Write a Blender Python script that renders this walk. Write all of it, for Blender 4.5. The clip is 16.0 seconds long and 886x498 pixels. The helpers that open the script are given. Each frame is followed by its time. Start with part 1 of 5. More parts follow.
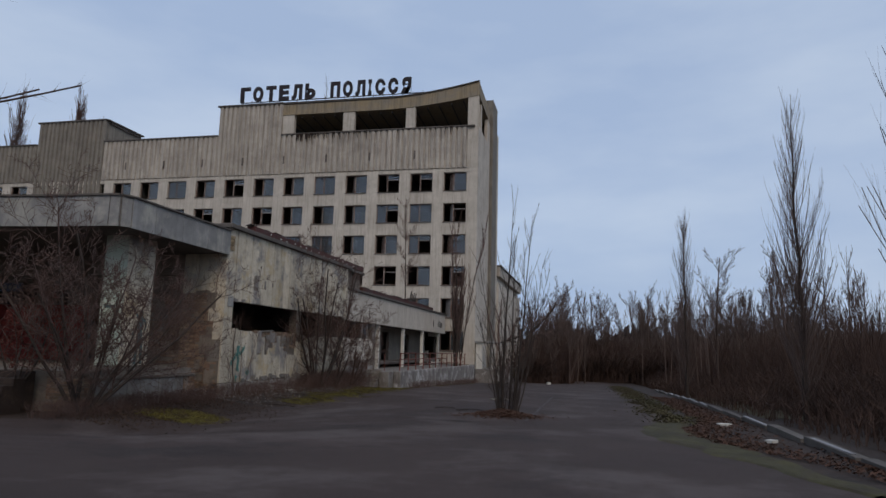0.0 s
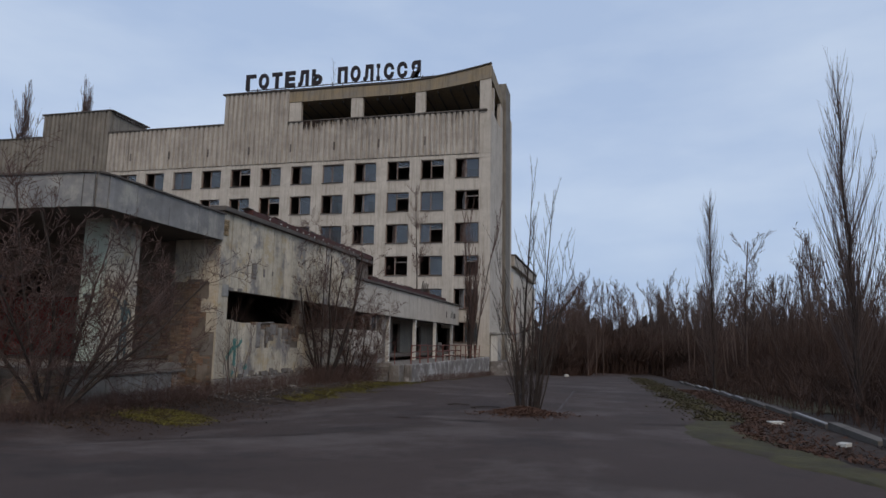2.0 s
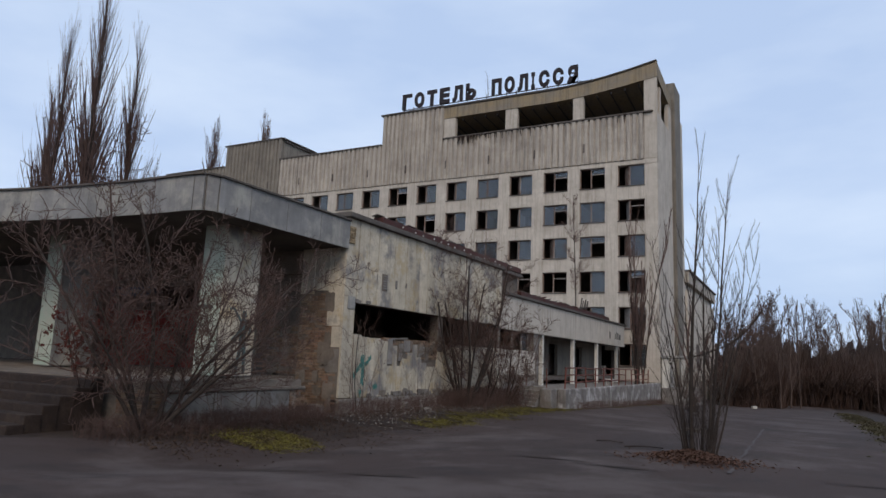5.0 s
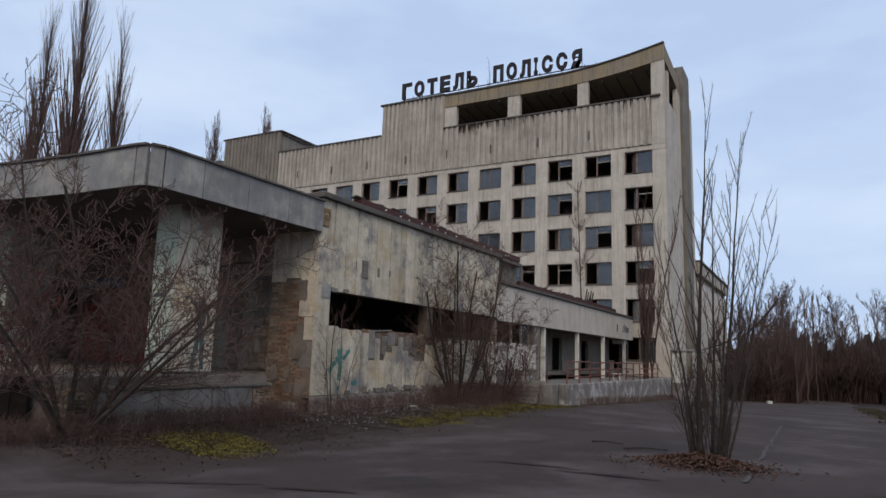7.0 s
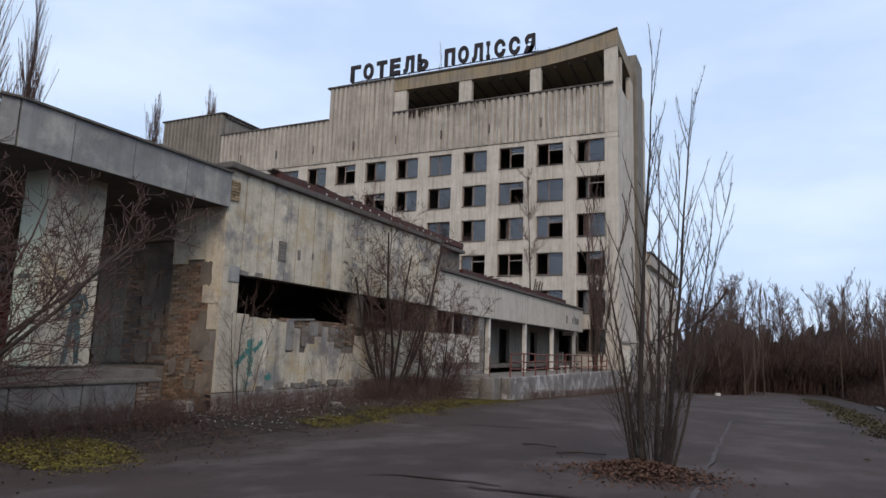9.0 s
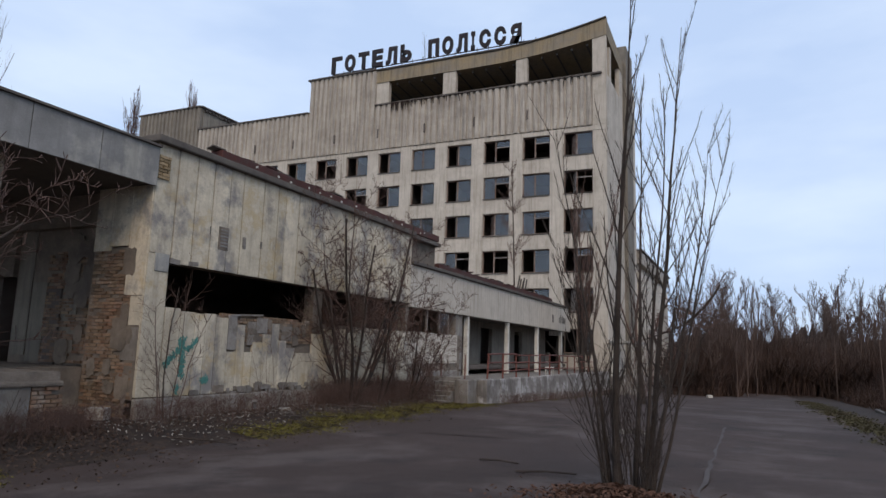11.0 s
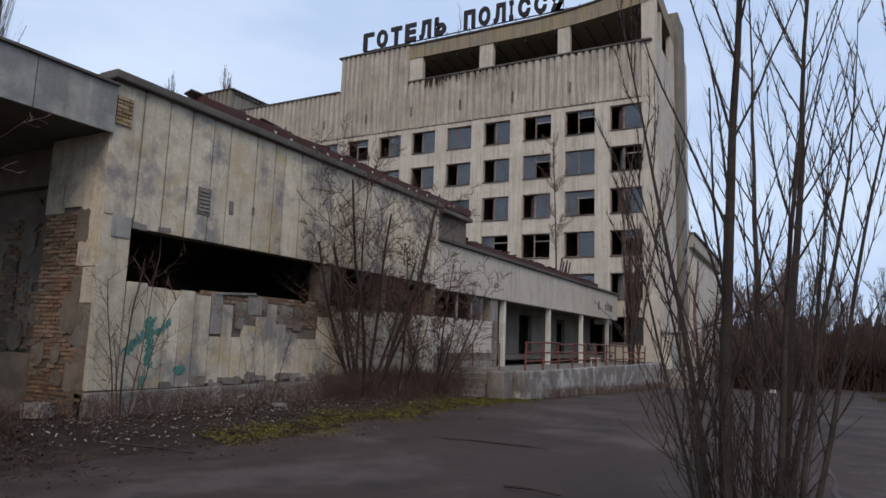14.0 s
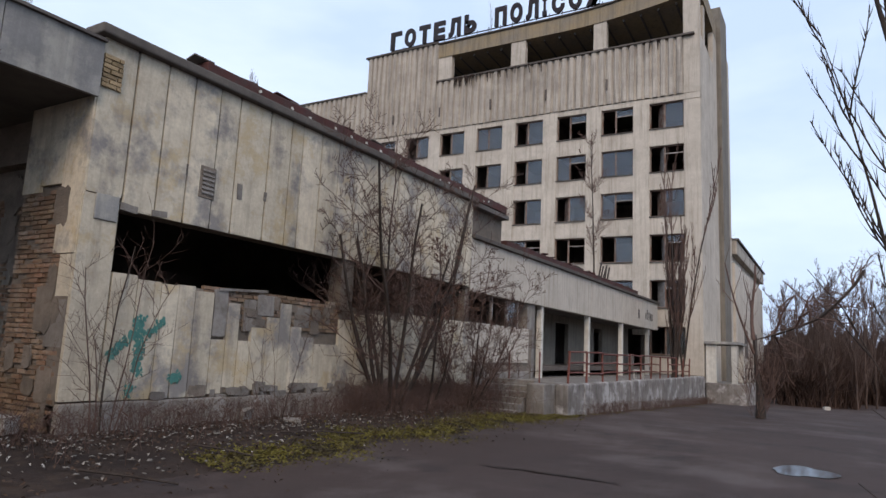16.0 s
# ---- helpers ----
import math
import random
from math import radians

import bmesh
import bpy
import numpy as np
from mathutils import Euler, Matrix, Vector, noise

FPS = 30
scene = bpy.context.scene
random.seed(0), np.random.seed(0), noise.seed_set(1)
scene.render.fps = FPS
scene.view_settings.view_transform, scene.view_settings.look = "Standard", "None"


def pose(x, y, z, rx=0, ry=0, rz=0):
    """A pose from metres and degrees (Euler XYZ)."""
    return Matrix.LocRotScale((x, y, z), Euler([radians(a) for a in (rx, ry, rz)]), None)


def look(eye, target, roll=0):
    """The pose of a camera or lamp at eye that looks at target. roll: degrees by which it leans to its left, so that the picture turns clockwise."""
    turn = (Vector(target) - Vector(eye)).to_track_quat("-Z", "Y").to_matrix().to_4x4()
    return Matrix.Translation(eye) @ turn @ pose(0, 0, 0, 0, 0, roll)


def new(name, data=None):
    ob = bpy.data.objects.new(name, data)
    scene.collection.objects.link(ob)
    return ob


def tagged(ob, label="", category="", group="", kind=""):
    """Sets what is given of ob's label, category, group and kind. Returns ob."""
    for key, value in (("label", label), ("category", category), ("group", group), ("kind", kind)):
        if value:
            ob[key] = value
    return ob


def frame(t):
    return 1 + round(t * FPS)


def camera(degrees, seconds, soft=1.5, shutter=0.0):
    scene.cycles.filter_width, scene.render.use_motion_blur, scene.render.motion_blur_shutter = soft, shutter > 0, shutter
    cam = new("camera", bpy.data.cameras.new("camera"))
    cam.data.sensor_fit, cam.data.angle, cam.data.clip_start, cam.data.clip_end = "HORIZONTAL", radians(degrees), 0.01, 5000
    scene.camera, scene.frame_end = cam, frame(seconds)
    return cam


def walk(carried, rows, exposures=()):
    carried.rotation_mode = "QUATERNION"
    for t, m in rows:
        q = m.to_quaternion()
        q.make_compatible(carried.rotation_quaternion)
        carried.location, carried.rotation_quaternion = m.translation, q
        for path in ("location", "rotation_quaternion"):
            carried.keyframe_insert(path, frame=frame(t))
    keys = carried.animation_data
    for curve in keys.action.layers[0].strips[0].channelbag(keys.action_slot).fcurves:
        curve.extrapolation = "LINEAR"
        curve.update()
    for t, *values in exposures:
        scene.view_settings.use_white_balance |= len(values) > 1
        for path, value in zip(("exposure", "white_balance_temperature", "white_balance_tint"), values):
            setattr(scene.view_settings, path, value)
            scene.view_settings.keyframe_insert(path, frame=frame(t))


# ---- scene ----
cam = camera(67.6, 16.0)
PATH = [
    (0, (12.839, -21.56, 2.071), (12.406, -19.631, 2.374), 1.5),
    (0.5, (12.722, -21.061, 2.015), (12.295, -19.129, 2.308), 1.3),
    (1, (12.589, -20.574, 2.015), (12.154, -18.642, 2.293), 1.0),
    (1.5, (12.499, -20.067, 2.023), (12.059, -18.135, 2.297), 1.0),
    (2, (12.445, -19.544, 2.035), (11.973, -17.621, 2.315), 1.0),
    (2.5, (12.439, -19.024, 2.025), (11.906, -17.117, 2.307), 1.6),
    (3, (12.449, -18.531, 2.002), (11.873, -16.638, 2.291), 1.7),
    (3.5, (12.459, -18.059, 2.015), (11.616, -16.274, 2.33), 2.3),
    (4, (12.42, -17.563, 2.024), (11.512, -15.81, 2.346), 2.4),
    (6.5, (12.189, -14.982, 1.959), (11.203, -13.275, 2.293), 2.3),
    (7, (12.131, -14.481, 1.924), (11.165, -12.759, 2.243), 1.9),
    (7.5, (12.08, -13.945, 1.909), (11.136, -12.21, 2.223), 1.7),
    (8, (12.032, -13.45, 1.916), (11.164, -11.674, 2.222), 1.8),
    (8.5, (12.024, -12.904, 1.943), (11.172, -11.119, 2.245), 1.7),
    (9, (11.958, -12.38, 1.918), (11.104, -10.596, 2.22), 1.8),
    (9.2, (11.969, -12.163, 1.916), (11.116, -10.38, 2.22), 1.7),
    (11.5, (11.723, -9.711, 1.846), (10.893, -7.918, 2.152), 1.8),
    (12, (11.63, -9.202, 1.82), (10.801, -7.407, 2.124), 1.8),
    (12.5, (11.502, -8.659, 1.831), (10.674, -6.864, 2.135), 1.7),
    (13, (11.319, -8.208, 1.808), (10.421, -6.444, 2.101), 2.1),
    (13.5, (11.102, -7.706, 1.789), (10.189, -5.948, 2.064), 1.8),
    (14, (10.856, -7.278, 1.789), (9.909, -5.538, 2.065), 2.0),
    (14.5, (10.564, -6.833, 1.79), (9.611, -5.097, 2.067), 2.3),
    (15, (10.258, -6.4, 1.78), (9.295, -4.67, 2.062), 2.1),
    (15.5, (9.913, -5.985, 1.766), (8.897, -4.289, 2.069), 2.7),
    (16, (9.624, -5.573, 1.726), (8.612, -3.875, 2.027), 2.7),
]
walk(cam, [(t, look(eye, target, roll)) for t, eye, target, roll in PATH],
     [(0, -0.44, 6600, 12), (2, -0.3, 6650, 12), (4, -0.02, 6650, 12), (7, -0.03, 6700, 12), (9, 0.2, 6750, 12), (11.5, 0.06, 6700, 12), (12.5, -0.05, 6700, 12), (14.5, 0.12, 6750, 13), (16, 0.38, 6800, 14)])

# ---------- light ----------
world = bpy.data.worlds.new("overcast_sky")
scene.world = world
world.use_nodes = True
wn = world.node_tree.nodes
wl = world.node_tree.links
SUN_EL, SUN_ROT = radians(38), radians(150)
sky = wn.new("ShaderNodeTexSky")
sky.sky_type = "NISHITA"
sky.sun_disc = False
sky.sun_elevation, sky.sun_rotation = SUN_EL, SUN_ROT
sky.air_density, sky.dust_density, sky.ozone_density = 1.0, 2.0, 2.0
wtc = wn.new("ShaderNodeTexCoord")
wmap = wn.new("ShaderNodeMapping")
wmap.inputs["Scale"].default_value = (1.2, 1.2, 3.6)
wnoise = wn.new("ShaderNodeTexNoise")
wnoise.inputs["Scale"].default_value = 2.2
wnoise.inputs["Detail"].default_value = 5
wnoise.inputs["Roughness"].default_value = 0.5
wramp = wn.new("ShaderNodeValToRGB")
wramp.color_ramp.elements[0].position = 0.36
wramp.color_ramp.elements[0].color = (4.9, 6.45, 9.1, 1)
wramp.color_ramp.elements[1].position = 0.66
wramp.color_ramp.elements[1].color = (6.5, 7.95, 10.1, 1)
wmix = wn.new("ShaderNodeMix")
wmix.data_type = "RGBA"
wmix.inputs[0].default_value = 0.86
wl.new(wtc.outputs["Generated"], wmap.inputs["Vector"])
wl.new(wmap.outputs["Vector"], wnoise.inputs["Vector"])
wl.new(wnoise.outputs["Fac"], wramp.inputs["Fac"])
wl.new(sky.outputs["Color"], wmix.inputs[6])
wl.new(wramp.outputs["Color"], wmix.inputs[7])
wl.new(wmix.outputs[2], wn["Background"].inputs["Color"])
wn["Background"].inputs["Strength"].default_value = 0.108

sun_data = bpy.data.lights.new("sun", "SUN")
sun_data.energy, sun_data.angle, sun_data.color = 1.25, radians(25), (1.0, 0.84, 0.67)
sun_ob = new("sun", sun_data)
sun_ob.matrix_basis = look((30, -52, 47), (0, 0, 0))


# ---------- materials ----------
def material(name, col, col2=None, rough=0.85, scale=3.0, streak=0.0, streak_col=(0.08, 0.07, 0.06), fine=40.0,
             bump=0.3, metal=0.0, spots=0.0, spot_col=(0.1, 0.09, 0.08), spot_scale=1.2, rand=0.12, spots2=0.0, spot2_col=(0.4, 0.3, 0.15), spot2_scale=1.7):
    m = bpy.data.materials.new(name)
    m.use_nodes = True
    n, l = m.node_tree.nodes, m.node_tree.links
    b = n["Principled BSDF"]
    b.inputs["Roughness"].default_value = rough
    b.inputs["Metallic"].default_value = metal
    b.inputs["Specular IOR Level"].default_value = 0.2
    geo = n.new("ShaderNodeNewGeometry")

    def noise_tex(s, detail=4, vec=None):
        t = n.new("ShaderNodeTexNoise")
        t.inputs["Scale"].default_value = s
        t.inputs["Detail"].default_value = detail
        t.inputs["Roughness"].default_value = 0.7
        l.new(vec or geo.outputs["Position"], t.inputs["Vector"])
        return t.outputs["Fac"]

    def ramp(v, a, b_):
        r = n.new("ShaderNodeMapRange")
        r.inputs["From Min"].default_value, r.inputs["From Max"].default_value = a, b_
        l.new(v, r.inputs["Value"])
        return r.outputs["Result"]

    def mix(fac, a, c):
        x = n.new("ShaderNodeMix")
        x.data_type = "RGBA"
        l.new(fac, x.inputs[0])
        for s, v in ((6, a), (7, c)):
            if isinstance(v, tuple):
                x.inputs[s].default_value = (*v, 1)
            else:
                l.new(v, x.inputs[s])
        return x.outputs[2]

    def scaled(fac, k):
        x = n.new("ShaderNodeMath")
        x.operation = "MULTIPLY"
        x.inputs[1].default_value = k
        l.new(fac, x.inputs[0])
        return x.outputs[0]

    c = mix(ramp(noise_tex(scale), 0.35, 0.68), col, col2 or tuple(v * 0.7 for v in col))
    c = mix(scaled(ramp(noise_tex(fine, 3), 0.3, 0.75), 0.35), c, tuple(v * 0.5 for v in col))
    if spots:
        c = mix(scaled(ramp(noise_tex(spot_scale, 6), 0.5, 0.62), spots), c, spot_col)
    if spots2:
        c = mix(scaled(ramp(noise_tex(spot2_scale, 5), 0.54, 0.64), spots2), c, spot2_col)
    if streak:
        mp = n.new("ShaderNodeMapping")
        mp.inputs["Scale"].default_value = (3.2, 3.2, 0.16)
        l.new(geo.outputs["Position"], mp.inputs["Vector"])
        c = mix(scaled(ramp(noise_tex(1.6, 6, mp.outputs["Vector"]), 0.48, 0.72), streak), c, streak_col)
    if rand:
        oi = n.new("ShaderNodeObjectInfo")
        hs = n.new("ShaderNodeHueSaturation")
        l.new(ramp_out(n, l, oi.outputs["Random"], 1 - rand, 1 + rand), hs.inputs["Value"])
        l.new(c, hs.inputs["Color"])
        c = hs.outputs["Color"]
    l.new(c, b.inputs["Base Color"])
    bp = n.new("ShaderNodeBump")
    bp.inputs["Strength"].default_value = bump
    bp.inputs["Distance"].default_value = 0.03
    l.new(noise_tex(fine * 0.6, 5), bp.inputs["Height"])
    l.new(bp.outputs["Normal"], b.inputs["Normal"])
    return m


def ramp_out(n, l, v, a, b):
    r = n.new("ShaderNodeMapRange")
    r.inputs["To Min"].default_value, r.inputs["To Max"].default_value = a, b
    l.new(v, r.inputs["Value"])
    return r.outputs["Result"]


PANEL = material("cream_panel", (0.64, 0.57, 0.44), (0.45, 0.395, 0.31), scale=2.2, fine=16, bump=0.5, streak=0.4, streak_col=(0.19, 0.16, 0.13),
                 spots=0.9, spot_col=(0.21, 0.2, 0.195), spot_scale=0.75, rand=0.13, spots2=0.55, spot2_col=(0.5, 0.38, 0.2), spot2_scale=1.1)
TOWER = material("weathered_render", (0.61, 0.555, 0.475), (0.46, 0.41, 0.345), scale=0.5, streak=0.7, streak_col=(0.26, 0.22, 0.17),
                 spots=0.25, spot_col=(0.3, 0.27, 0.22), fine=12, rand=0.04)
CORR = material("ribbed_concrete", (0.52, 0.47, 0.4), (0.36, 0.32, 0.27), scale=0.6, streak=0.85, streak_col=(0.14, 0.125, 0.11),
                spots=0.35, spot_col=(0.2, 0.18, 0.16), spot_scale=0.35, fine=12, rand=0.06)
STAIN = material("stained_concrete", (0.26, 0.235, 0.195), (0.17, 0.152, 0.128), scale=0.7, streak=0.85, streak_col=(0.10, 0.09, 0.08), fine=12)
GREY = material("grey_concrete", (0.28, 0.275, 0.265), (0.19, 0.187, 0.18), scale=1.4, streak=0.5, streak_col=(0.16, 0.155, 0.15),
                spots=0.6, spot_col=(0.42, 0.4, 0.34), spot_scale=0.9)
PLINTH = material("plinth_concrete", (0.26, 0.235, 0.205), (0.15, 0.132, 0.118), scale=2.0, streak=0.5, spots=0.5, spot_col=(0.32, 0.31, 0.295), spot_scale=1.6, bump=0.6)
PALE = material("pale_rubbed_concrete", (0.3, 0.275, 0.25), (0.14, 0.125, 0.115), scale=1.8, streak=0.7, spots=0.7, spot_col=(0.55, 0.53, 0.51), spot_scale=1.3, bump=0.7)
# underside shade is put into this colour; roof decks share it
SOFFIT = material("shade_dark_soffit", (0.15, 0.135, 0.122), (0.085, 0.078, 0.072), scale=0.8)
# interior shade is put into this dark base colour
DARK = material("shade_dark_interior", (0.15, 0.13, 0.115), (0.085, 0.072, 0.065), scale=0.8, rough=0.95)
REDWALL = material("dark_red_paint", (0.3, 0.05, 0.04), (0.16, 0.03, 0.026), scale=1.3, spots=0.4, spot_col=(0.03, 0.025, 0.025))
BRICK = material("old_brick", (0.25, 0.185, 0.125), (0.2, 0.105, 0.07), scale=1.6, fine=60, bump=0.7, spots=0.75, spot_col=(0.24, 0.205, 0.17), spot_scale=2.2, rand=0.35)
YBRICK = material("yellow_brick", (0.36, 0.27, 0.16), (0.26, 0.19, 0.11), scale=3, fine=60, bump=0.7, rand=0.3)
LITTER = material("weathered_leaf_litter", (0.095, 0.06, 0.042), (0.05, 0.035, 0.027), scale=12, fine=60, rand=0.2)
MORTAR = material("mortar_bed", (0.24, 0.2, 0.165), (0.15, 0.125, 0.1), scale=2.5, bump=0.8, spots=0.5, spot_col=(0.1, 0.09, 0.08))
ROOFRED = material("rusty_red_roofing", (0.085, 0.03, 0.025), (0.06, 0.028, 0.024), scale=3, rough=0.7, spots=0.5, spot_col=(0.06, 0.05, 0.045))
COPING = material("dark_coping", (0.13, 0.115, 0.1), (0.08, 0.07, 0.065), scale=2)
RUSTRED = material("rusty_red_rail", (0.19, 0.07, 0.055), (0.12, 0.055, 0.045), scale=9, rough=0.7, rand=0.05)
WHITE = material("old_white_paint", (0.68, 0.66, 0.6), (0.5, 0.48, 0.43), scale=2, streak=0.4, streak_col=(0.25, 0.23, 0.2))
FRAME = material("worn_window_frame", (0.15, 0.075, 0.05), (0.30, 0.27, 0.24), scale=2.5, rand=0.2)
FRAMEW = material("grey_window_sash", (0.36, 0.34, 0.32), (0.2, 0.17, 0.15), scale=4, rand=0.2)
SIGN = material("black_sign_metal", (0.02, 0.02, 0.025), (0.045, 0.03, 0.028), scale=3, rough=0.5)
ASPHALT = material("worn_asphalt", (0.068, 0.048, 0.042), (0.045, 0.032, 0.028), rough=0.85, scale=0.16, fine=55, bump=0.5,
                   spots=0.5, spot_col=(0.125, 0.102, 0.094), spot_scale=0.28, spots2=0.5, spot2_col=(0.026, 0.021, 0.02), spot2_scale=0.5, rand=0)
SOIL = material("leaf_strewn_soil", (0.045, 0.031, 0.025), (0.027, 0.02, 0.017), scale=0.9, fine=18, bump=1.0, spots=0.6, spot_col=(0.065, 0.045, 0.033), spot_scale=2.5, rand=0)
MOSS = material("yellow_green_moss", (0.17, 0.15, 0.034), (0.1, 0.08, 0.026), scale=3.4, fine=30, bump=1.0, spots=0.9, spot_col=(0.04, 0.03, 0.023), spot_scale=2.0, rand=0.2)
GRASSM = material("pale_dead_grass", (0.085, 0.076, 0.034), (0.04, 0.034, 0.022), scale=1.6, fine=30, bump=1.0, spots=0.8, spot_col=(0.055, 0.038, 0.03), spot_scale=1.4, rand=0.2)
LEAFM = material("dry_brown_leaves", (0.135, 0.072, 0.05), (0.055, 0.034, 0.026), scale=14, fine=60, rand=0.2)
BARK = material("grey_brown_bark", (0.068, 0.052, 0.043), (0.034, 0.027, 0.023), scale=5, fine=30, bump=0.8)
TWIG = material("brown_twigs", (0.145, 0.09, 0.074), (0.09, 0.06, 0.05), scale=2, bump=0.1)
FARTWIG = material("far_grey_twigs", (0.13, 0.095, 0.082), (0.075, 0.054, 0.047), scale=0.2, bump=0.0)
THICKET = material("far_thicket", (0.05, 0.034, 0.029), (0.03, 0.021, 0.019), scale=0.25, fine=3, bump=0.3)
BRUSH = material("dark_brushwood", (0.078, 0.048, 0.038), (0.04, 0.027, 0.022), scale=0.4, bump=0.0)
TEAL = material("teal_spray_paint", (0.05, 0.16, 0.14), (0.1, 0.26, 0.22), scale=9, rough=0.6)
INK = material("dark_green_spray_paint", (0.05, 0.075, 0.075), (0.13, 0.19, 0.18), scale=7, rough=0.6)
MINT = material("faded_mint_paint", (0.42, 0.5, 0.4), (0.52, 0.5, 0.42), scale=2.4, rough=0.7)
BLUEGREY = material("blue_grey_plate", (0.10, 0.12, 0.17), (0.07, 0.08, 0.11), scale=5)
RUBBLE = material("broken_plaster_bits", (0.33, 0.31, 0.28), (0.15, 0.135, 0.12), scale=5, rand=0.3)
ICE = material("pale_kerb_edge", (0.34, 0.33, 0.33), (0.12, 0.11, 0.11), scale=0.9, rough=0.5)


def clear_glass():
    m = bpy.data.materials.new("sky_toned_glass")
    m.use_nodes = True
    b = m.node_tree.nodes["Principled BSDF"]
    # blue-grey tint and slight opacity stand for reflected sky
    b.inputs["Base Color"].default_value = (0.6, 0.68, 0.76, 1)
    b.inputs["Roughness"].default_value = 0.06
    b.inputs["Transmission Weight"].default_value = 0.96
    b.inputs["IOR"].default_value = 1.5
    return m


def water():
    m = bpy.data.materials.new("puddle_water")
    m.use_nodes = True
    b = m.node_tree.nodes["Principled BSDF"]
    b.inputs["Base Color"].default_value = (0.03, 0.028, 0.028, 1)
    b.inputs["Roughness"].default_value = 0.1
    return m


GLASS, WATER = clear_glass(), water()


# ---------- mesh helpers ----------
class Build:
    """Collects boxes, prisms and quads into one mesh."""

    def __init__(self):
        self.v, self.f = [], []

    def box(self, x0, x1, y0, y1, z0, z1):
        k = len(self.v)
        self.v += [(x0, y0, z0), (x1, y0, z0), (x1, y1, z0), (x0, y1, z0), (x0, y0, z1), (x1, y0, z1), (x1, y1, z1), (x0, y1, z1)]
        self.f += [tuple(k + i for i in q) for q in ((0, 3, 2, 1), (4, 5, 6, 7), (0, 1, 5, 4), (1, 2, 6, 5), (2, 3, 7, 6), (3, 0, 4, 7))]
        return self

    def prism(self, outline, low, high):
        """outline: (x, y) points anticlockwise; low and high: heights."""
        k, n = len(self.v), len(outline)
        self.v += [(x, y, low) for x, y in outline] + [(x, y, high) for x, y in outline]
        self.f += [tuple(range(k + n - 1, k - 1, -1)), tuple(range(k + n, k + 2 * n))]
        self.f += [(k + i, k + (i + 1) % n, k + n + (i + 1) % n, k + n + i) for i in range(n)]
        return self

    def sweep(self, rows):
        """rows of equally many points, joined by quads."""
        k, n = len(self.v), len(rows[0])
        for r in rows:
            self.v += r
        for i in range(len(rows) - 1):
            for j in range(n - 1):
                a = k + i * n + j
                self.f.append((a, a + 1, a + n + 1, a + n))
        return self

    def bar(self, p, q, r, sides=6):
        p, q = Vector(p), Vector(q)
        d = (q - p).normalized()
        u = d.orthogonal().normalized()
        w = d.cross(u)
        k = len(self.v)
        for e in (p, q):
            for i in range(sides):
                a = 2 * math.pi * i / sides
                self.v.append(tuple(e + (u * math.cos(a) + w * math.sin(a)) * r))
        self.f += [(k + i, k + (i + 1) % sides, k + sides + (i + 1) % sides, k + sides + i) for i in range(sides)]
        self.f += [tuple(range(k + sides - 1, k - 1, -1)), tuple(range(k + sides, k + 2 * sides))]
        return self

    def mesh(self, name, mat):
        me = bpy.data.meshes.new(name)
        me.from_pydata(self.v, [], self.f)
        me.materials.append(mat)
        me.update()
        return me


def thing(name, at, label, category, group="", kind=""):
    ob = new(name)
    ob.location = at
    ob.empty_display_size = 0.2
    return tagged(ob, label, category, group, kind)


def under(ob, parent):
    """Hangs ob, built in world coordinates, under parent."""
    if parent is not None:
        ob.parent = parent
        if parent.type == "EMPTY":
            ob.matrix_parent_inverse = Matrix.Translation(-Vector(parent.location))
    return ob


def split(name, b, mat, parent, label=""):
    """Each box of b as a part of its own."""
    for k in range(0, len(b.v), 8):
        c = Build()
        c.v = b.v[k:k + 8]
        c.f = [tuple(i - k for i in f) for f in b.f[k // 8 * 6:k // 8 * 6 + 6]]
        part(name, c, mat, parent, label)


def part(name, b, mat, parent=None, label="", bevel=0.0, smooth=False):
    me = b.mesh(name, mat) if isinstance(b, Build) else b
    ob = under(new(name, me), parent)
    if label:
        ob["label"] = label
    if bevel:
        md = ob.modifiers.new("edge", "BEVEL")
        md.width, md.segments, md.limit_method = bevel, 2, "ANGLE"
    if smooth:
        me.polygons.foreach_set("use_smooth", [True] * len(me.polygons))
    return ob


UNIT = {}


def piece(name, mat, parent, centre, size, turn=(0, 0, 0)):
    """One chamfered block of a wall, sharing its mesh with all alike."""
    if mat.name not in UNIT:
        bm = bmesh.new()
        bmesh.ops.create_cube(bm, size=1)
        bmesh.ops.bevel(bm, geom=bm.edges[:], offset=0.025, segments=1, affect="EDGES")
        me = bpy.data.meshes.new(name)
        bm.to_mesh(me)
        bm.free()
        me.materials.append(mat)
        UNIT[mat.name] = me
    ob = new(name, UNIT[mat.name])
    ob.matrix_basis = Matrix.LocRotScale(centre, Euler(turn), size)
    return under(ob, parent)


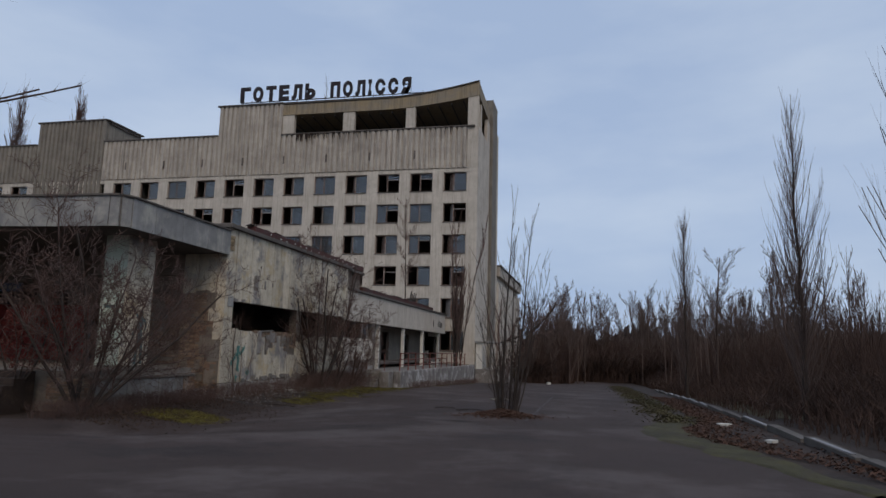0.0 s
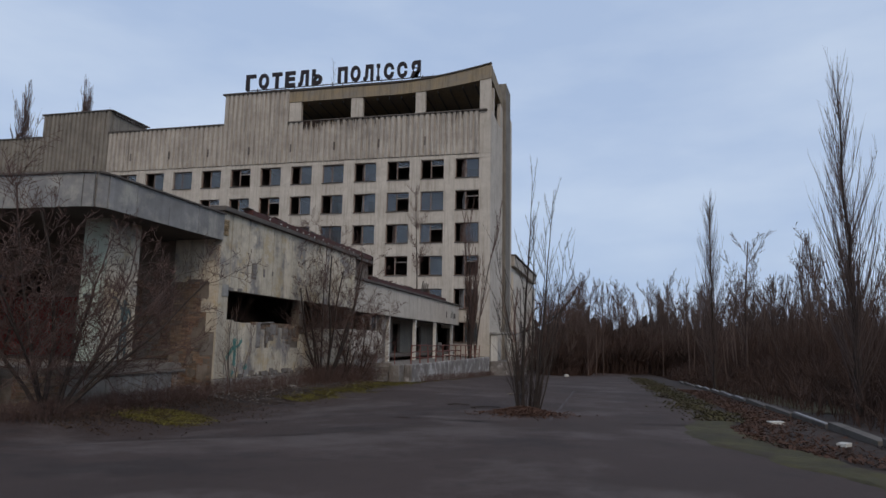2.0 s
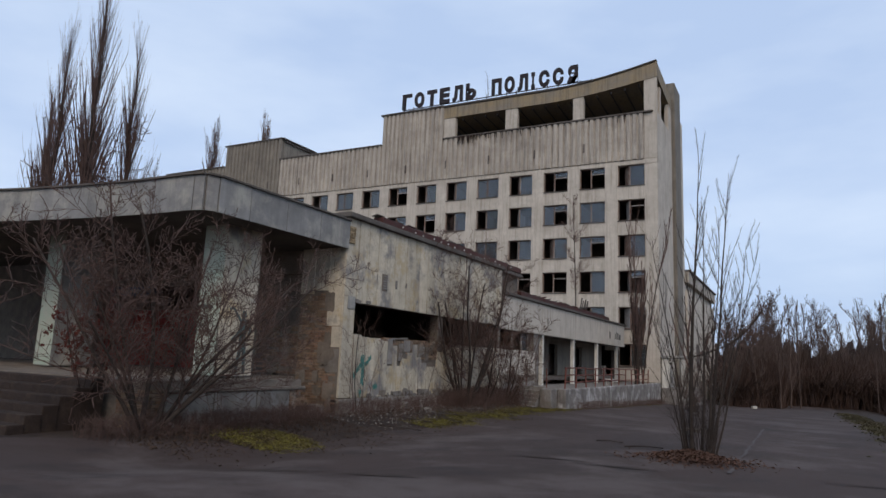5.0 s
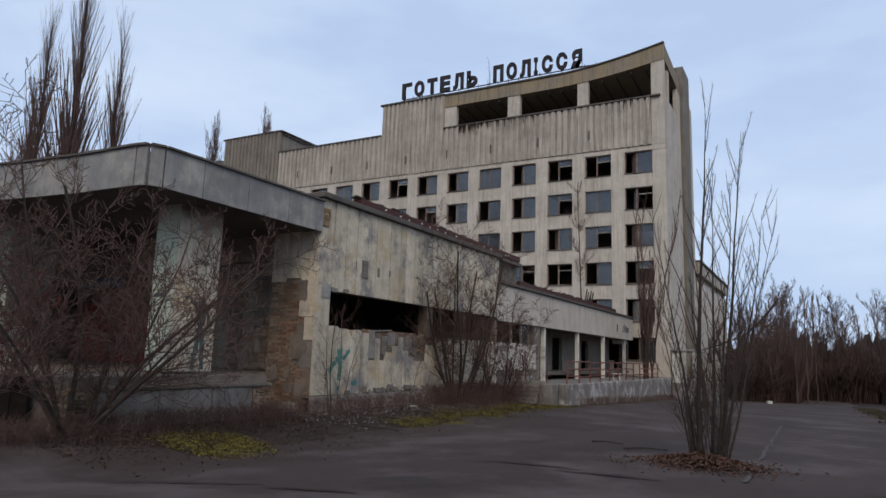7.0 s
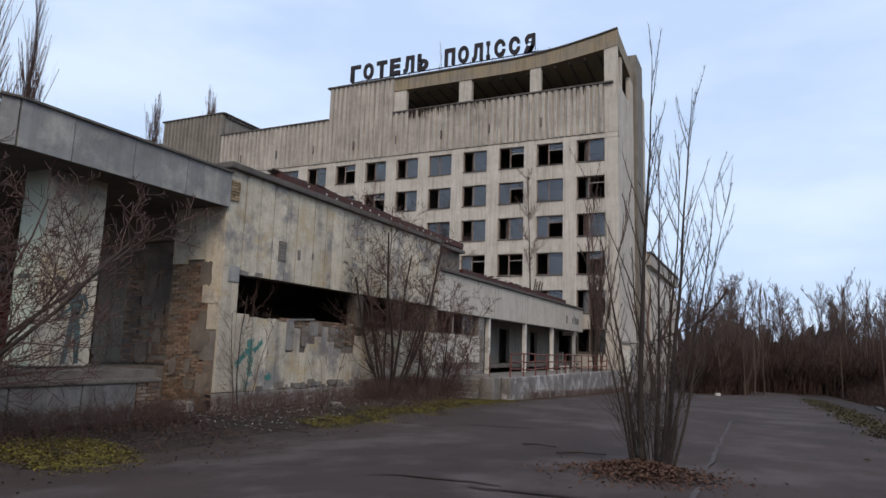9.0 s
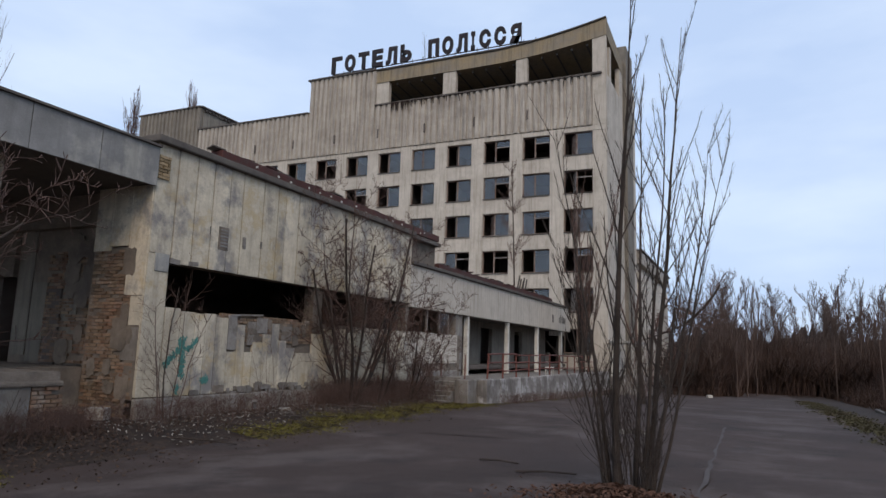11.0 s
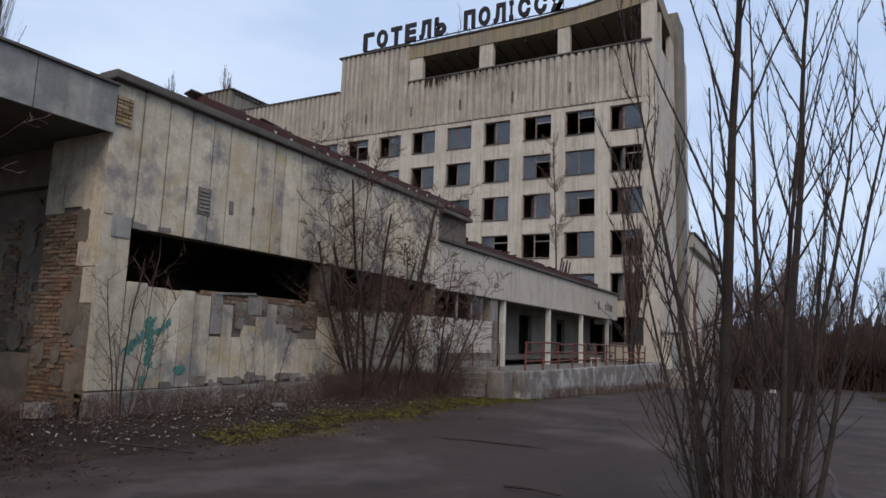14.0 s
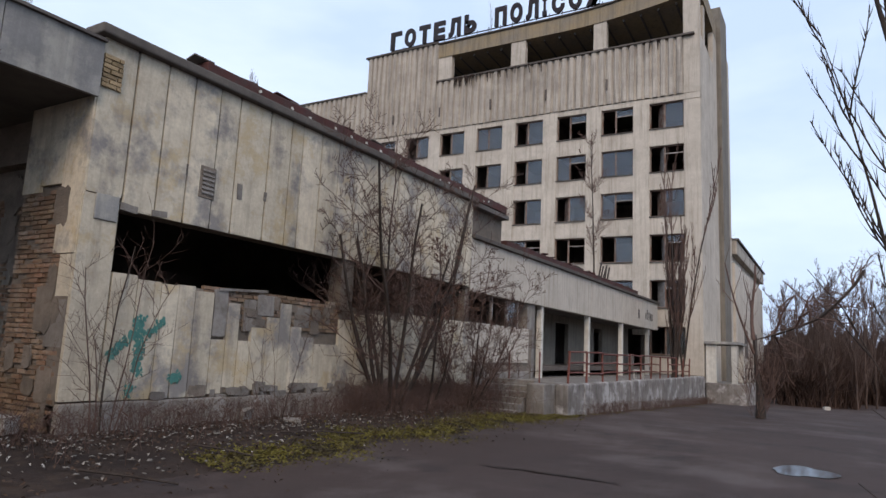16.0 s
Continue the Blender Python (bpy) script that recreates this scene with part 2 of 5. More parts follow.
def tubes(name, segs, mat, sides=4):
    """One mesh of tapered tubes from rows of x0 y0 z0 x1 y1 z1 r0 r1."""
    s = np.array(segs, float)
    p, q, r0, r1 = s[:, 0:3], s[:, 3:6], s[:, 6], s[:, 7]
    d = q - p
    d /= np.maximum(np.linalg.norm(d, axis=1), 1e-9)[:, None]
    ref = np.where(np.abs(d[:, 2:3]) > 0.9, np.array([[1.0, 0, 0]]), np.array([[0, 0, 1.0]]))
    u = np.cross(d, ref)
    u /= np.linalg.norm(u, axis=1)[:, None]
    w = np.cross(d, u)
    ang = np.arange(sides) * 2 * np.pi / sides
    ring = u[:, None, :] * np.cos(ang)[None, :, None] + w[:, None, :] * np.sin(ang)[None, :, None]
    v = np.concatenate([p[:, None] + ring * r0[:, None, None], q[:, None] + ring * r1[:, None, None]], 1).reshape(-1, 3)
    k = np.arange(len(s))[:, None] * 2 * sides
    i = np.arange(sides)[None]
    j = (i + 1) % sides
    f = np.stack([k + i, k + j, k + sides + j, k + sides + i], -1).reshape(-1, 4)
    me = bpy.data.meshes.new(name)
    me.vertices.add(len(v))
    me.vertices.foreach_set("co", v.ravel())
    me.loops.add(f.size)
    me.loops.foreach_set("vertex_index", f.ravel())
    me.polygons.add(len(f))
    me.polygons.foreach_set("loop_start", np.arange(len(f)) * 4)
    me.materials.append(mat)
    me.update(calc_edges=True)
    return me


def grow(rng, p, d, length, r, level, top, spread=0.7, lift=0.25, kids=6, steps=5, wob=0.12, thin=0.55, shrink=0.5, out=None, start=0.25):
    """A branching limb; returns its rows for tubes()."""
    out = [] if out is None else out
    p, d = Vector(p), Vector(d).normalized()
    for i in range(steps):
        r2 = r * (1 - 0.8 / steps) if level < top else r * 0.72
        d = (d + Vector((rng.uniform(-wob, wob), rng.uniform(-wob, wob), rng.uniform(-wob, wob) + lift * 0.15))).normalized()
        q = p + d * (length / steps)
        out.append((*p, *q, r, r2))
        if level < top and (i + 1) / steps > start:
            n = max(1, round(kids / steps + rng.uniform(-0.5, 0.5)))
            for _ in range(n):
                a = d.orthogonal().normalized()
                a.rotate(Matrix.Rotation(rng.uniform(0, 6.283), 3, d))
                e = d * (1 - spread) + a * spread + Vector((0, 0, lift))
                at = p.lerp(q, rng.random())
                grow(rng, at, e, length * shrink * (1.15 - 0.55 * (i + 1) / steps) * rng.uniform(0.7, 1.15), max(r2 * thin, 0.0045),
                     level + 1, top, spread, lift, max(2, kids * 0.75), max(2, steps - 1), wob * 1.2, thin, shrink, out, 0.1)
        p, r = q, r2
    return out


def clamp01(v):
    return max(0.0, min(1.0, v))


def gz(x, y):
    """Height of the ground."""
    z = -0.027 * clamp01((y - 13) / 45) * 45
    z += 0.3 * clamp01((3.2 - x) / 2.4) * clamp01((14 - y) / 4)
    z += clamp01((x - 3 + max(0.0, -8 - y)) / 5) * (0.28 - 0.02 * (max(-30.0, min(13.0, y)) + 3))
    if x > 17.6:
        z -= 0.25 * clamp01((x - 17.6) / 1.5)
    return z


# ---------- ground and road ----------
def lines(a, b, fine, far):
    mid = list(np.arange(a, b + 0.01, fine))
    return [a - v for v in far[::-1]] + mid + [b + v for v in far]


def build_ground():
    rng = random.Random(3)
    far = [4, 12, 30, 70, 160, 400, 1000, 2500]
    xs, ys = lines(-24, 40, 0.8, far), lines(-40, 66, 0.8, far)
    rows = []
    for y in ys:
        rows.append([(x, y, gz(x, y) + (0.03 * noise.noise((x * 0.7, y * 0.7, 0)) if x < 3 or x > 15.5 else -0.03) - (0.02 if x < 3 else 0) - (0.09 if road_left(y) + 0.9 < x < 14 else 0)) for x in xs])
    b = Build()
    b.sweep(rows)
    tagged(part("ground", b, SOIL, smooth=True), "dark soil strewn with dead leaves and twigs", "ground", kind="structure")


def road_left(y):
    w = 0.25 * noise.noise((1.3, y * 0.35, 2)) + 0.1 * noise.noise((4.1, y * 1.7, 5))
    if y > -4:
        base = 2.75 + 0.25 * clamp01((y - 5) / 8)
    elif y > -11.5:
        base = 2.75 - 5.5 * ((-4 - y) / 7.5) ** 1.7
    else:
        base = -2.75 - (-11.5 - y) * 14
    return max(base + w, -70)


def road_right(y):
    base = 15.0 - 0.9 * math.exp(-((y + 5.0) / 2.6) ** 2) + 0.2 * max(0.0, min(12.0, -7.5 - y))
    return base + 0.3 * noise.noise((7.7, y * 0.5, 1)) + 0.12 * noise.noise((2.2, y * 2.1, 3))


def build_road():
    b, rows = Build(), []
    y = -60.0
    while y < 150:
        l, r = road_left(y), road_right(y)
        k = [l + (r - l) * i / 26 for i in range(27)]
        rows.append([(x, y, gz(x, y) + 0.012 + 0.012 * noise.noise((x * 0.4, y * 0.4, 3))) for x in k])
        y += 0.35 if y < 45 else 3
    b.sweep(rows)
    tagged(part("road", b, ASPHALT, smooth=True), "worn dark grey asphalt road with cracks and damp stains", "road", kind="structure")


def strip(name, mat, label, x_in, x_out, y0, y1, lift, cat, n=7):
    """An uneven mat of growth along an edge."""
    b, rows, y = Build(), [], y0
    while y <= y1:
        a, c = x_in(y), x_out(y)
        rows.append([(a + (c - a) * i / n, y, gz(a + (c - a) * i / n, y) + 0.008 + (lift * (0.55 + 0.6 * noise.noise((a * 3 + i * 1.7, y * 2.3, 4))) if 0 < i < n else -0.03)) for i in range(n + 1)])
        y += 0.2
    b.sweep(rows)
    return tagged(part(name, b, mat, smooth=True), label, cat, kind="stuff")


build_ground()
build_road()
strip("dead_grass", GRASSM, "pale dead grass and moss on the verge", lambda y: road_right(y) - 0.25 - 0.35 * noise.noise((5, y * 0.6, 0)),
      lambda y: road_right(y) + 0.35 + 1.0 * math.exp(-((y + 6.0) / 3.2) ** 2) + 0.35 * noise.noise((8, y * 0.8, 0)), -12.5, -2.2, 0.05, "grass")
strip("dead_grass", GRASSM, "pale dead grass in the clearing beyond the kerb", lambda y: 19.2 + 0.6 * noise.noise((5, y * 0.4, 7)),
      lambda y: 21.6 + 0.8 * noise.noise((8, y * 0.4, 3)), 6, 32, 0.06, "grass")


def build_cracks():
    rng = random.Random(8)
    for k, (x, y, a, n) in enumerate(((7.3, -4.7, 0.05, 10), (8.8, -4.9, 0.05, 8), (12.6, -3.9, 0.12, 17), (5.0, 3.5, -0.1, 12), (6.2, -8.2, 0.1, 8), (3.7, -8.6, 0.35, 12))):
        b, left, right = Build(), [], []
        for i in range(n):
            w = 0.02 + 0.035 * math.sin(math.pi * i / (n - 1)) * rng.uniform(0.5, 1.3)
            z = gz(x, y) + 0.03
            left.append((x, y - w, z))
            right.append((x, y + w, z))
            x += 0.2
            y += 0.2 * math.tan(a) + rng.uniform(-0.06, 0.06)
        b.sweep([left, right])
        tagged(part("road_crack", b, SOIL), "dirt-filled crack in the asphalt", "crack", "cracks in the road", "structure")
    b, rows = Build(), []
    for i in range(25):
        y = -4 + i * 0.6
        x = 11.17 - 0.01 * y + rng.uniform(-0.03, 0.03)
        w = 0.035 if rng.random() < 0.7 else 0.012
        rows.append([(x - w, y, gz(x, y) + 0.029), (x + w, y, gz(x, y) + 0.029)])
    b.sweep(rows)
    tagged(part("road_marking", b, material("faded_marking", (0.1, 0.088, 0.084), (0.06, 0.05, 0.047), scale=2)), "faded whitish line on the asphalt", "road marking", kind="structure")
    b = Build()
    ring = []
    for i in range(28):
        a = 2 * math.pi * i / 28
        rr = 1 + 0.35 * noise.noise((math.cos(a) * 1.5, math.sin(a) * 1.5, 9))
        ring.append((9.1 + 0.42 * rr * math.cos(a), 6.45 + 0.6 * rr * math.sin(a), gz(9.1, 6.45) + 0.034))
    b.v += ring
    b.f.append(tuple(range(28)))
    tagged(part("puddle", b, WATER), "shallow puddle of rainwater on the asphalt", "puddle", kind="structure")


build_cracks()


# ---------- low wing along the road ----------
def build_wing():
    wing = thing("hotel_wing", (-4, 18, 0), "abandoned low hotel wing with peeling cream panels", "building")
    b = Build()
    b.box(-0.4, -0.06, 0, 12.3, -0.4, 2.05).box(-0.4, -0.06, 0, 12.3, 3.68, 6.3)
    b.box(-0.4, -0.06, 0, 0.6, 2.05, 3.68).box(-0.4, -0.06, 6.2, 6.65, 2.05, 3.68).box(-0.4, -0.06, 0.6, 6.2, 2.05, 2.6)
    b.box(-0.4, -0.06, 6.65, 17.4, 2.05, 2.6).box(-0.4, -0.06, 12.1, 12.35, 2.6, 3.6).box(-0.4, -0.06, 9.1, 9.3, 2.6, 3.68).box(-0.4, -0.06, 12.3, 17.4, -0.4, 2.05)
    b.box(-0.55, -0.3, 12.3, 15.0, 5.2, 6.3)
    split("wall", b, MORTAR, wing, "brick wall with mortar under the missing panels")
    b = Build()
    b.box(-14, -1.75, 0.3, 0.62, 4.6, 6.3).box(-1.75, -0.4, 0.04, 0.4, -0.4, 6.3)
    b.box(-14.3, -14, 0.3, 37.6, -0.5, 6.3).box(-14, -0.55, 14.7, 15.0, 5.2, 6.3)
    split("end_wall", b, MORTAR, wing)
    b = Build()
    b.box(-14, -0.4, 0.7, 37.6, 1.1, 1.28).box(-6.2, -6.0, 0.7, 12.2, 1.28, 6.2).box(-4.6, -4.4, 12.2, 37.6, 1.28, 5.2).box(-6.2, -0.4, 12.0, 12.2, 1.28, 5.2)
    split("inner_wall", b, DARK, wing, "inner walls coloured dark for the shade indoors")
    b = Build()
    b.box(-14.2, -0.02, 0.1, 15.0, 6.28, 6.42)
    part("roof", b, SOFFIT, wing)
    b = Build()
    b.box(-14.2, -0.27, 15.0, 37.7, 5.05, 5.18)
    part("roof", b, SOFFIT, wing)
    b = Build()
    b.box(-0.35, 0.16, -0.12, 12.4, 6.3, 6.47).box(-0.7, -0.1, 12.4, 15.1, 6.3, 6.46).box(-14, -0.35, -0.12, 0.5, 6.3, 6.46)
    part("coping", b, COPING, wing, "dark weathered roof edge", bevel=0.03)
    b = Build()
    b.box(-0.45, -0.06, 2.0, 14.9, 6.475, 6.74)
    part("roof_flashing", b, ROOFRED, wing, "rusty red roof flashing", bevel=0.02)
    b = Build()
    b.box(-0.3, 0.12, 12.3, 37.5, 5.2, 5.34)
    part("coping", b, COPING, wing, "dark weathered roof edge", bevel=0.03)
    b = Build()
    b.box(-0.5, -0.12, 15.1, 33, 5.345, 5.6)
    part("roof_flashing", b, ROOFRED, wing, "rusty red roof flashing", bevel=0.02)
    # long fascia of the lower part, in separate slabs
    y = 12.32
    for w in (6.1, 5.7, 5.5, 5.8, 2.0):
        b = Build()
        b.box(-0.25, 0.0, y, y + w - 0.025, 3.56, 5.2)
        part("fascia_slab", b, TOWER, wing, bevel=0.015)
        y += w
    # porch posts
    for y0 in (18.35, 24.05, 29.6, 35.3):
        b = Build()
        b.box(-0.3, -0.08, y0, y0 + 0.22, 0.8, 3.56)
        part("post", b, WHITE, wing, "narrow white concrete post", bevel=0.02)
    b = Build()
    b.box(-0.5, -0.1, 17.0, 17.75, 0.0, 3.56)
    part("pier", b, PLINTH, wing, "grey stained pier", bevel=0.02)
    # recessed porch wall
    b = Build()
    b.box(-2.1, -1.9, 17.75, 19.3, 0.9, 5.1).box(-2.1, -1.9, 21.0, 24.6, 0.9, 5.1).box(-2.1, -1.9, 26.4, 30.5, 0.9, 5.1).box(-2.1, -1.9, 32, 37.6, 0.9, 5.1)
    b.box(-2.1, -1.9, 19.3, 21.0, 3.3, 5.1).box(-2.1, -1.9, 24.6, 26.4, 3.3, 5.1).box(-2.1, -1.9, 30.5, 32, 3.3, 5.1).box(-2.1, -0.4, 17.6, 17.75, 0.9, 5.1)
    split("porch_wall", b, STAIN, wing, "dark streaked recessed porch wall with open doorways")
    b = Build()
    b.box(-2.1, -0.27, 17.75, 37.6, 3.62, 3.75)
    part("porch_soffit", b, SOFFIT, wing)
    # plinth under the panels
    b = Build()
    b.box(-0.3, 0.05, 0.0, 12.6, -0.4, 0.7).box(-0.3, 0.03, 12.6, 17.0, -0.4, 1.1)
    part("plinth", b, PLINTH, wing, "stained concrete plinth", bevel=0.03)
    b = Build()
    b.box(-0.06, -0.02, 12.35, 17.0, 1.4, 2.62)
    part("wall_panel", b, TOWER, wing, "white painted wall panel under the strip window")
    b = Build()
    b.box(-0.06, -0.02, 9.2, 12.3, 0.74, 2.6)
    part("wall_panel", b, PANEL, wing)
    # strip window remains
    for y0 in (14.2, 15.4, 16.3):
        b = Build()
        b.box(-0.25, -0.17, y0, y0 + 0.07, 2.62, 3.56)
        part("mullion", b, FRAMEW, wing)
    b = Build()
    b.box(-0.22, -0.21, 15.47, 16.3, 2.65, 3.5)
    pane = part("pane", b, GLASS, wing, "window pane with some sky reflection in its colour")
    pane.visible_shadow = False
    for y0, z0, s in ((0.37, 3.47, 0.38),):
        b = Build()
        b.box(0.0, 0.035, y0 - s / 2, y0 + s / 2, z0 - 0.02, z0 + s)
        part("junction_plate", b, GREY, wing, "mottled grey plate beside the opening", bevel=0.01)
    # solid block; its dark colour stands for the shade in the hole
    b = Build()
    b.box(-0.2, 0.012, 1.7, 1.84, 4.52, 4.72)
    part("vent_hole", b, DARK, wing, "small square vent hole shown by a shade-dark block")
    b = Build()
    b.box(-0.05, 0.03, 2.02, 2.36, 4.2, 4.78)
    vent = part("vent_grille", b, MORTAR, wing, "broken brick patch with louvred grille", bevel=0.01)
    for i in range(6):
        b = Build()
        b.box(0.03, 0.05, 2.06, 2.32, 4.28 + i * 0.08, 4.32 + i * 0.08)
        part("louvre", b, PLINTH, vent)
    for i in range(5):
        rng = random.Random(40 + i)
        b = Build()
        y0 = 22 + i * 0.45
        b.bar((-0.6, 27 + i * 0.35, 5.5), (-0.3, 26.7 + i * 0.35 + rng.uniform(-0.3, 0.1), 6.3 + rng.uniform(-0.1, 0.15)), 0.05, 4)
        part("broken_lath", b, COPING, wing, "broken upright lath on the roof")
    for i in range(6):
        rng = random.Random(70 + i)
        b = Build()
        y0 = 33.2 + i * 0.38 + (0.7 if i else -0.6)
        b.box(0.0, 0.012, y0, y0 + rng.uniform(0.12, 0.3), 4.0 + rng.uniform(0, 0.1), 4.55 + rng.uniform(-0.1, 0.1))
        part("letter_ghost", b, COPING, wing, "unreadable dark mark of lost lettering")
    return wing


wing = build_wing()


def build_porch():
    porch = thing("hotel_entrance_porch", (-6, -3, 0.3), "derelict entrance porch with a heavy concrete canopy", "porch")
    edge = [(0, -5.35), (-0.12, -5.62), (-0.4, -5.68), (-2.2, -5.72), (-4.1, -5.9), (-6.2, -6.2), (-8.3, -6.65), (-12, -7.5), (-18, -9.2), (-26, -12)]
    slab = [(0, 0.02)] + edge + [(-26, 0.3), (-1.8, 0.3), (-1.8, 0.02)]
    # slab darker than its fascia, with the shade beneath painted in
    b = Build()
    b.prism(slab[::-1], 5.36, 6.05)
    part("canopy", b, SOFFIT, porch, "concrete canopy slab coloured dark for its shaded underside")
    # fascia boards, each its own slab
    pts = [(0.0, 0.0), (0, -1.45), (0, -2.9), (0, -4.3)] + edge
    for i in range(len(pts) - 1):
        (x0, y0), (x1, y1) = pts[i], pts[i + 1]
        d = Vector((x1 - x0, y1 - y0, 0))
        n = Vector((-d.y, d.x, 0)).normalized() * -0.07
        if n.dot(Vector((1, -1, 0))) < 0:
            n = -n
        g = d.normalized() * 0.008
        b = Build()
        b.prism([(x0 + g.x, y0 + g.y), (x0 + g.x + n.x, y0 + g.y + n.y), (x1 - g.x + n.x, y1 - g.y + n.y), (x1 - g.x, y1 - g.y)], 5.3, 6.17)
        part("fascia_slab", b, GREY, porch)
        b = Build()
        m = n * 1.9
        b.prism([(x0 - m.x, y0 - m.y), (x0 + m.x, y0 + m.y), (x1 + m.x, y1 + m.y), (x1 - m.x, y1 - m.y)], 6.172, 6.22)
        part("coping", b, COPING, porch)
    # pillars: narrow front, long side towards the road
    for x0, y0 in ((-1.89, -3.91), (-8.5, -4.2), (-15.5, -5.6)):
        b = Build()
        b.box(x0 + 0.02, x0 + 0.81, y0 + 0.02, y0 + 1.28, 1.33, 5.4)
        pil = part("pillar", b, PLINTH, porch)
        # farther pillars get grey sides: their shade is put into the colour
        for a, c in ((0.0, 0.42), (0.43, 0.86), (0.87, 1.3)):
            b = Build()
            b.box(x0 + 0.81, x0 + 0.83, y0 + a, y0 + c, 1.36, 5.36)
            part("cladding_panel", b, PANEL if x0 > -3 else GREY, pil)
        b = Build()
        b.box(x0, x0 + 0.82, y0, y0 + 0.02, 1.36, 5.36)
        part("cladding_panel", b, MINT, pil, "faded mint-green painted panel")
    # floor and plinth
    b = Build()
    b.prism([(-0.02, -1.7), (-1.76, -1.7), (-1.76, 0.3), (-26, 0.3), (-26, -7.0), (-0.05, -6.85)], 0.1, 1.3)
    part("porch_floor", b, MORTAR, porch)
    for k, (y0, y1) in enumerate(((-6.35, -5.0), (-4.98, -3.6), (-3.58, -2.35))):
        b = Build()
        b.box(-0.02, 0.16, y0, y1, -0.3, 1.02 + 0.01 * k)
        part("plinth_slab", b, PLINTH, porch, "grey concrete plinth slab", bevel=0.02)
    b = Build()
    b.box(-0.5, 0.2, -6.35, -1.75, 1.035, 1.13)
    part("ledge", b, MORTAR, porch, bevel=0.03)
    # broad steps up to the entrance
    for i in range(6):
        b = Build()
        b.box(-26, -0.8 - 0.03 * i, -7.05 - 0.34 * (6 - i), -7.05 - 0.34 * (5 - i) - 0.004, -0.2, 0.3 + 0.165 * (i + 1))
        part("step", b, SOIL, porch, "dirty concrete entrance step", bevel=0.02)
    # back wall with doorways
    b = Build()
    b.box(-5.2, -1.75, 0.55, 0.8, 1.3, 5.4).box(-26, -13.5, 0.5, 0.8, 1.3, 5.4).box(-13.5, -5.2, 0.5, 0.8, 4.3, 5.4)
    b.box(-7.0, -5.2, 0.42, 0.6, 3.45, 4.35)
    split("back_wall", b, MORTAR, porch, "stained porch back wall")
    b = Build()
    b.box(-13.4, -5.3, 1.5, 1.7, 1.3, 3.5)
    part("lobby_wall", b, REDWALL, porch, "dark red lobby wall")
    # lobby sides take the dark colour that stands for indoor shade
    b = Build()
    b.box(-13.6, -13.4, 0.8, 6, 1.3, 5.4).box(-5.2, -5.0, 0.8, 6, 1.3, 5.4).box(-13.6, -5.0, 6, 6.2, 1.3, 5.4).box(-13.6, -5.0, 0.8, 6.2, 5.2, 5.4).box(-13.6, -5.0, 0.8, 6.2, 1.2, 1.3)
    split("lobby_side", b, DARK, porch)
    b = Build()
    b.box(-11.6, -9.2, 0.38, 0.5, 3.95, 4.3)
    plate = part("sign_plate", b, BLUEGREY, porch, "blue-grey entrance sign plate", bevel=0.01)
    for i in range(9):
        b = Build()
        b.box(-11.3 + i * 0.22, -11.18 + i * 0.22, 0.368, 0.38, 4.06, 4.19)
        part("mark", b, FRAMEW, plate, "unreadable sign lettering")
    # peeling panels and the side passage
    for x0, x1, z0, z1 in ((-5.1, -4.55, 1.5, 5.3), (-4.5, -3.95, 1.35, 3.3), (-3.3, -2.8, 1.6, 4.0), (-2.7, -2.45, 2.6, 4.3)):
        b = Build()
        b.box(x0, x1, 0.51, 0.55, z0, z1)
        part("cladding_panel", b, STAIN, porch, "peeling grey-brown cladding panel")
    # no opening here: a dark slab paints the doorway's shade
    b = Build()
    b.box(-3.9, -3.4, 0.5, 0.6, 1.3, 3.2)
    part("doorway", b, DARK, porch, "narrow doorway shown by a shade-dark slab")
    for x0, x1, z0 in ((-1.72, -1.2, 3.9), (-1.18, -0.62, 4.0), (-0.6, -0.02, 2.9), (-0.39, -0.025, 2.25)):
        b = Build()
        b.box(x0, x1, -0.012 if z0 > 2.5 else -0.008, 0.035, z0, 5.34 if z0 > 2.5 else 2.88)
        part("cladding_panel", b, PANEL, porch, "cream cladding panel with a broken lower edge")
    b = Build()
    b.box(-0.55, -0.08, -0.005, 0.03, 1.5, 2.2)
    part("plaster_patch", b, PLINTH, porch)
    # spray-painted figure-like blot and mint stain on the pillar
    x = -1.052
    fig = Build()
    for c, r, zz in (((0, 3.0), 0.09, 0.11), ((0.0, 2.66), 0.15, 0.26), ((0.0, 2.3), 0.12, 0.2)):
        o = len(fig.v)
        fig.v += [(x, -3.05 + c[0] + r * math.cos(a), c[1] + zz * math.sin(a)) for a in [i * math.pi / 8 for i in range(16)]]
        fig.f.append(tuple(range(o, o + 16)))
    for (ya, za), (yb, zb), w in (((-3.1, 2.2), (-3.22, 1.4), 0.075), ((-2.98, 2.2), (-2.92, 1.4), 0.075), ((-3.15, 2.8), (-3.45, 3.15), 0.045), ((-3.45, 3.15), (-3.6, 3.12), 0.035), ((-3.1, 2.6), (-3.45, 2.3), 0.04), ((-2.92, 2.85), (-2.78, 2.6), 0.05), ((-2.78, 2.6), (-2.9, 2.35), 0.04)):
        o = len(fig.v)
        d = Vector((yb - ya, zb - za)).normalized() * w
        fig.v += [(x + 0.0015, ya - d.y, za + d.x), (x + 0.0015, ya + d.y, za - d.x), (x + 0.0015, yb + d.y * 0.7, zb - d.x * 0.7), (x + 0.0015, yb - d.y * 0.7, zb + d.x * 0.7)]
        fig.f.append((o, o + 1, o + 2, o + 3))
    part("graffiti", fig, INK, porch, "dark green spray-painted mural shape")
    b = Build()
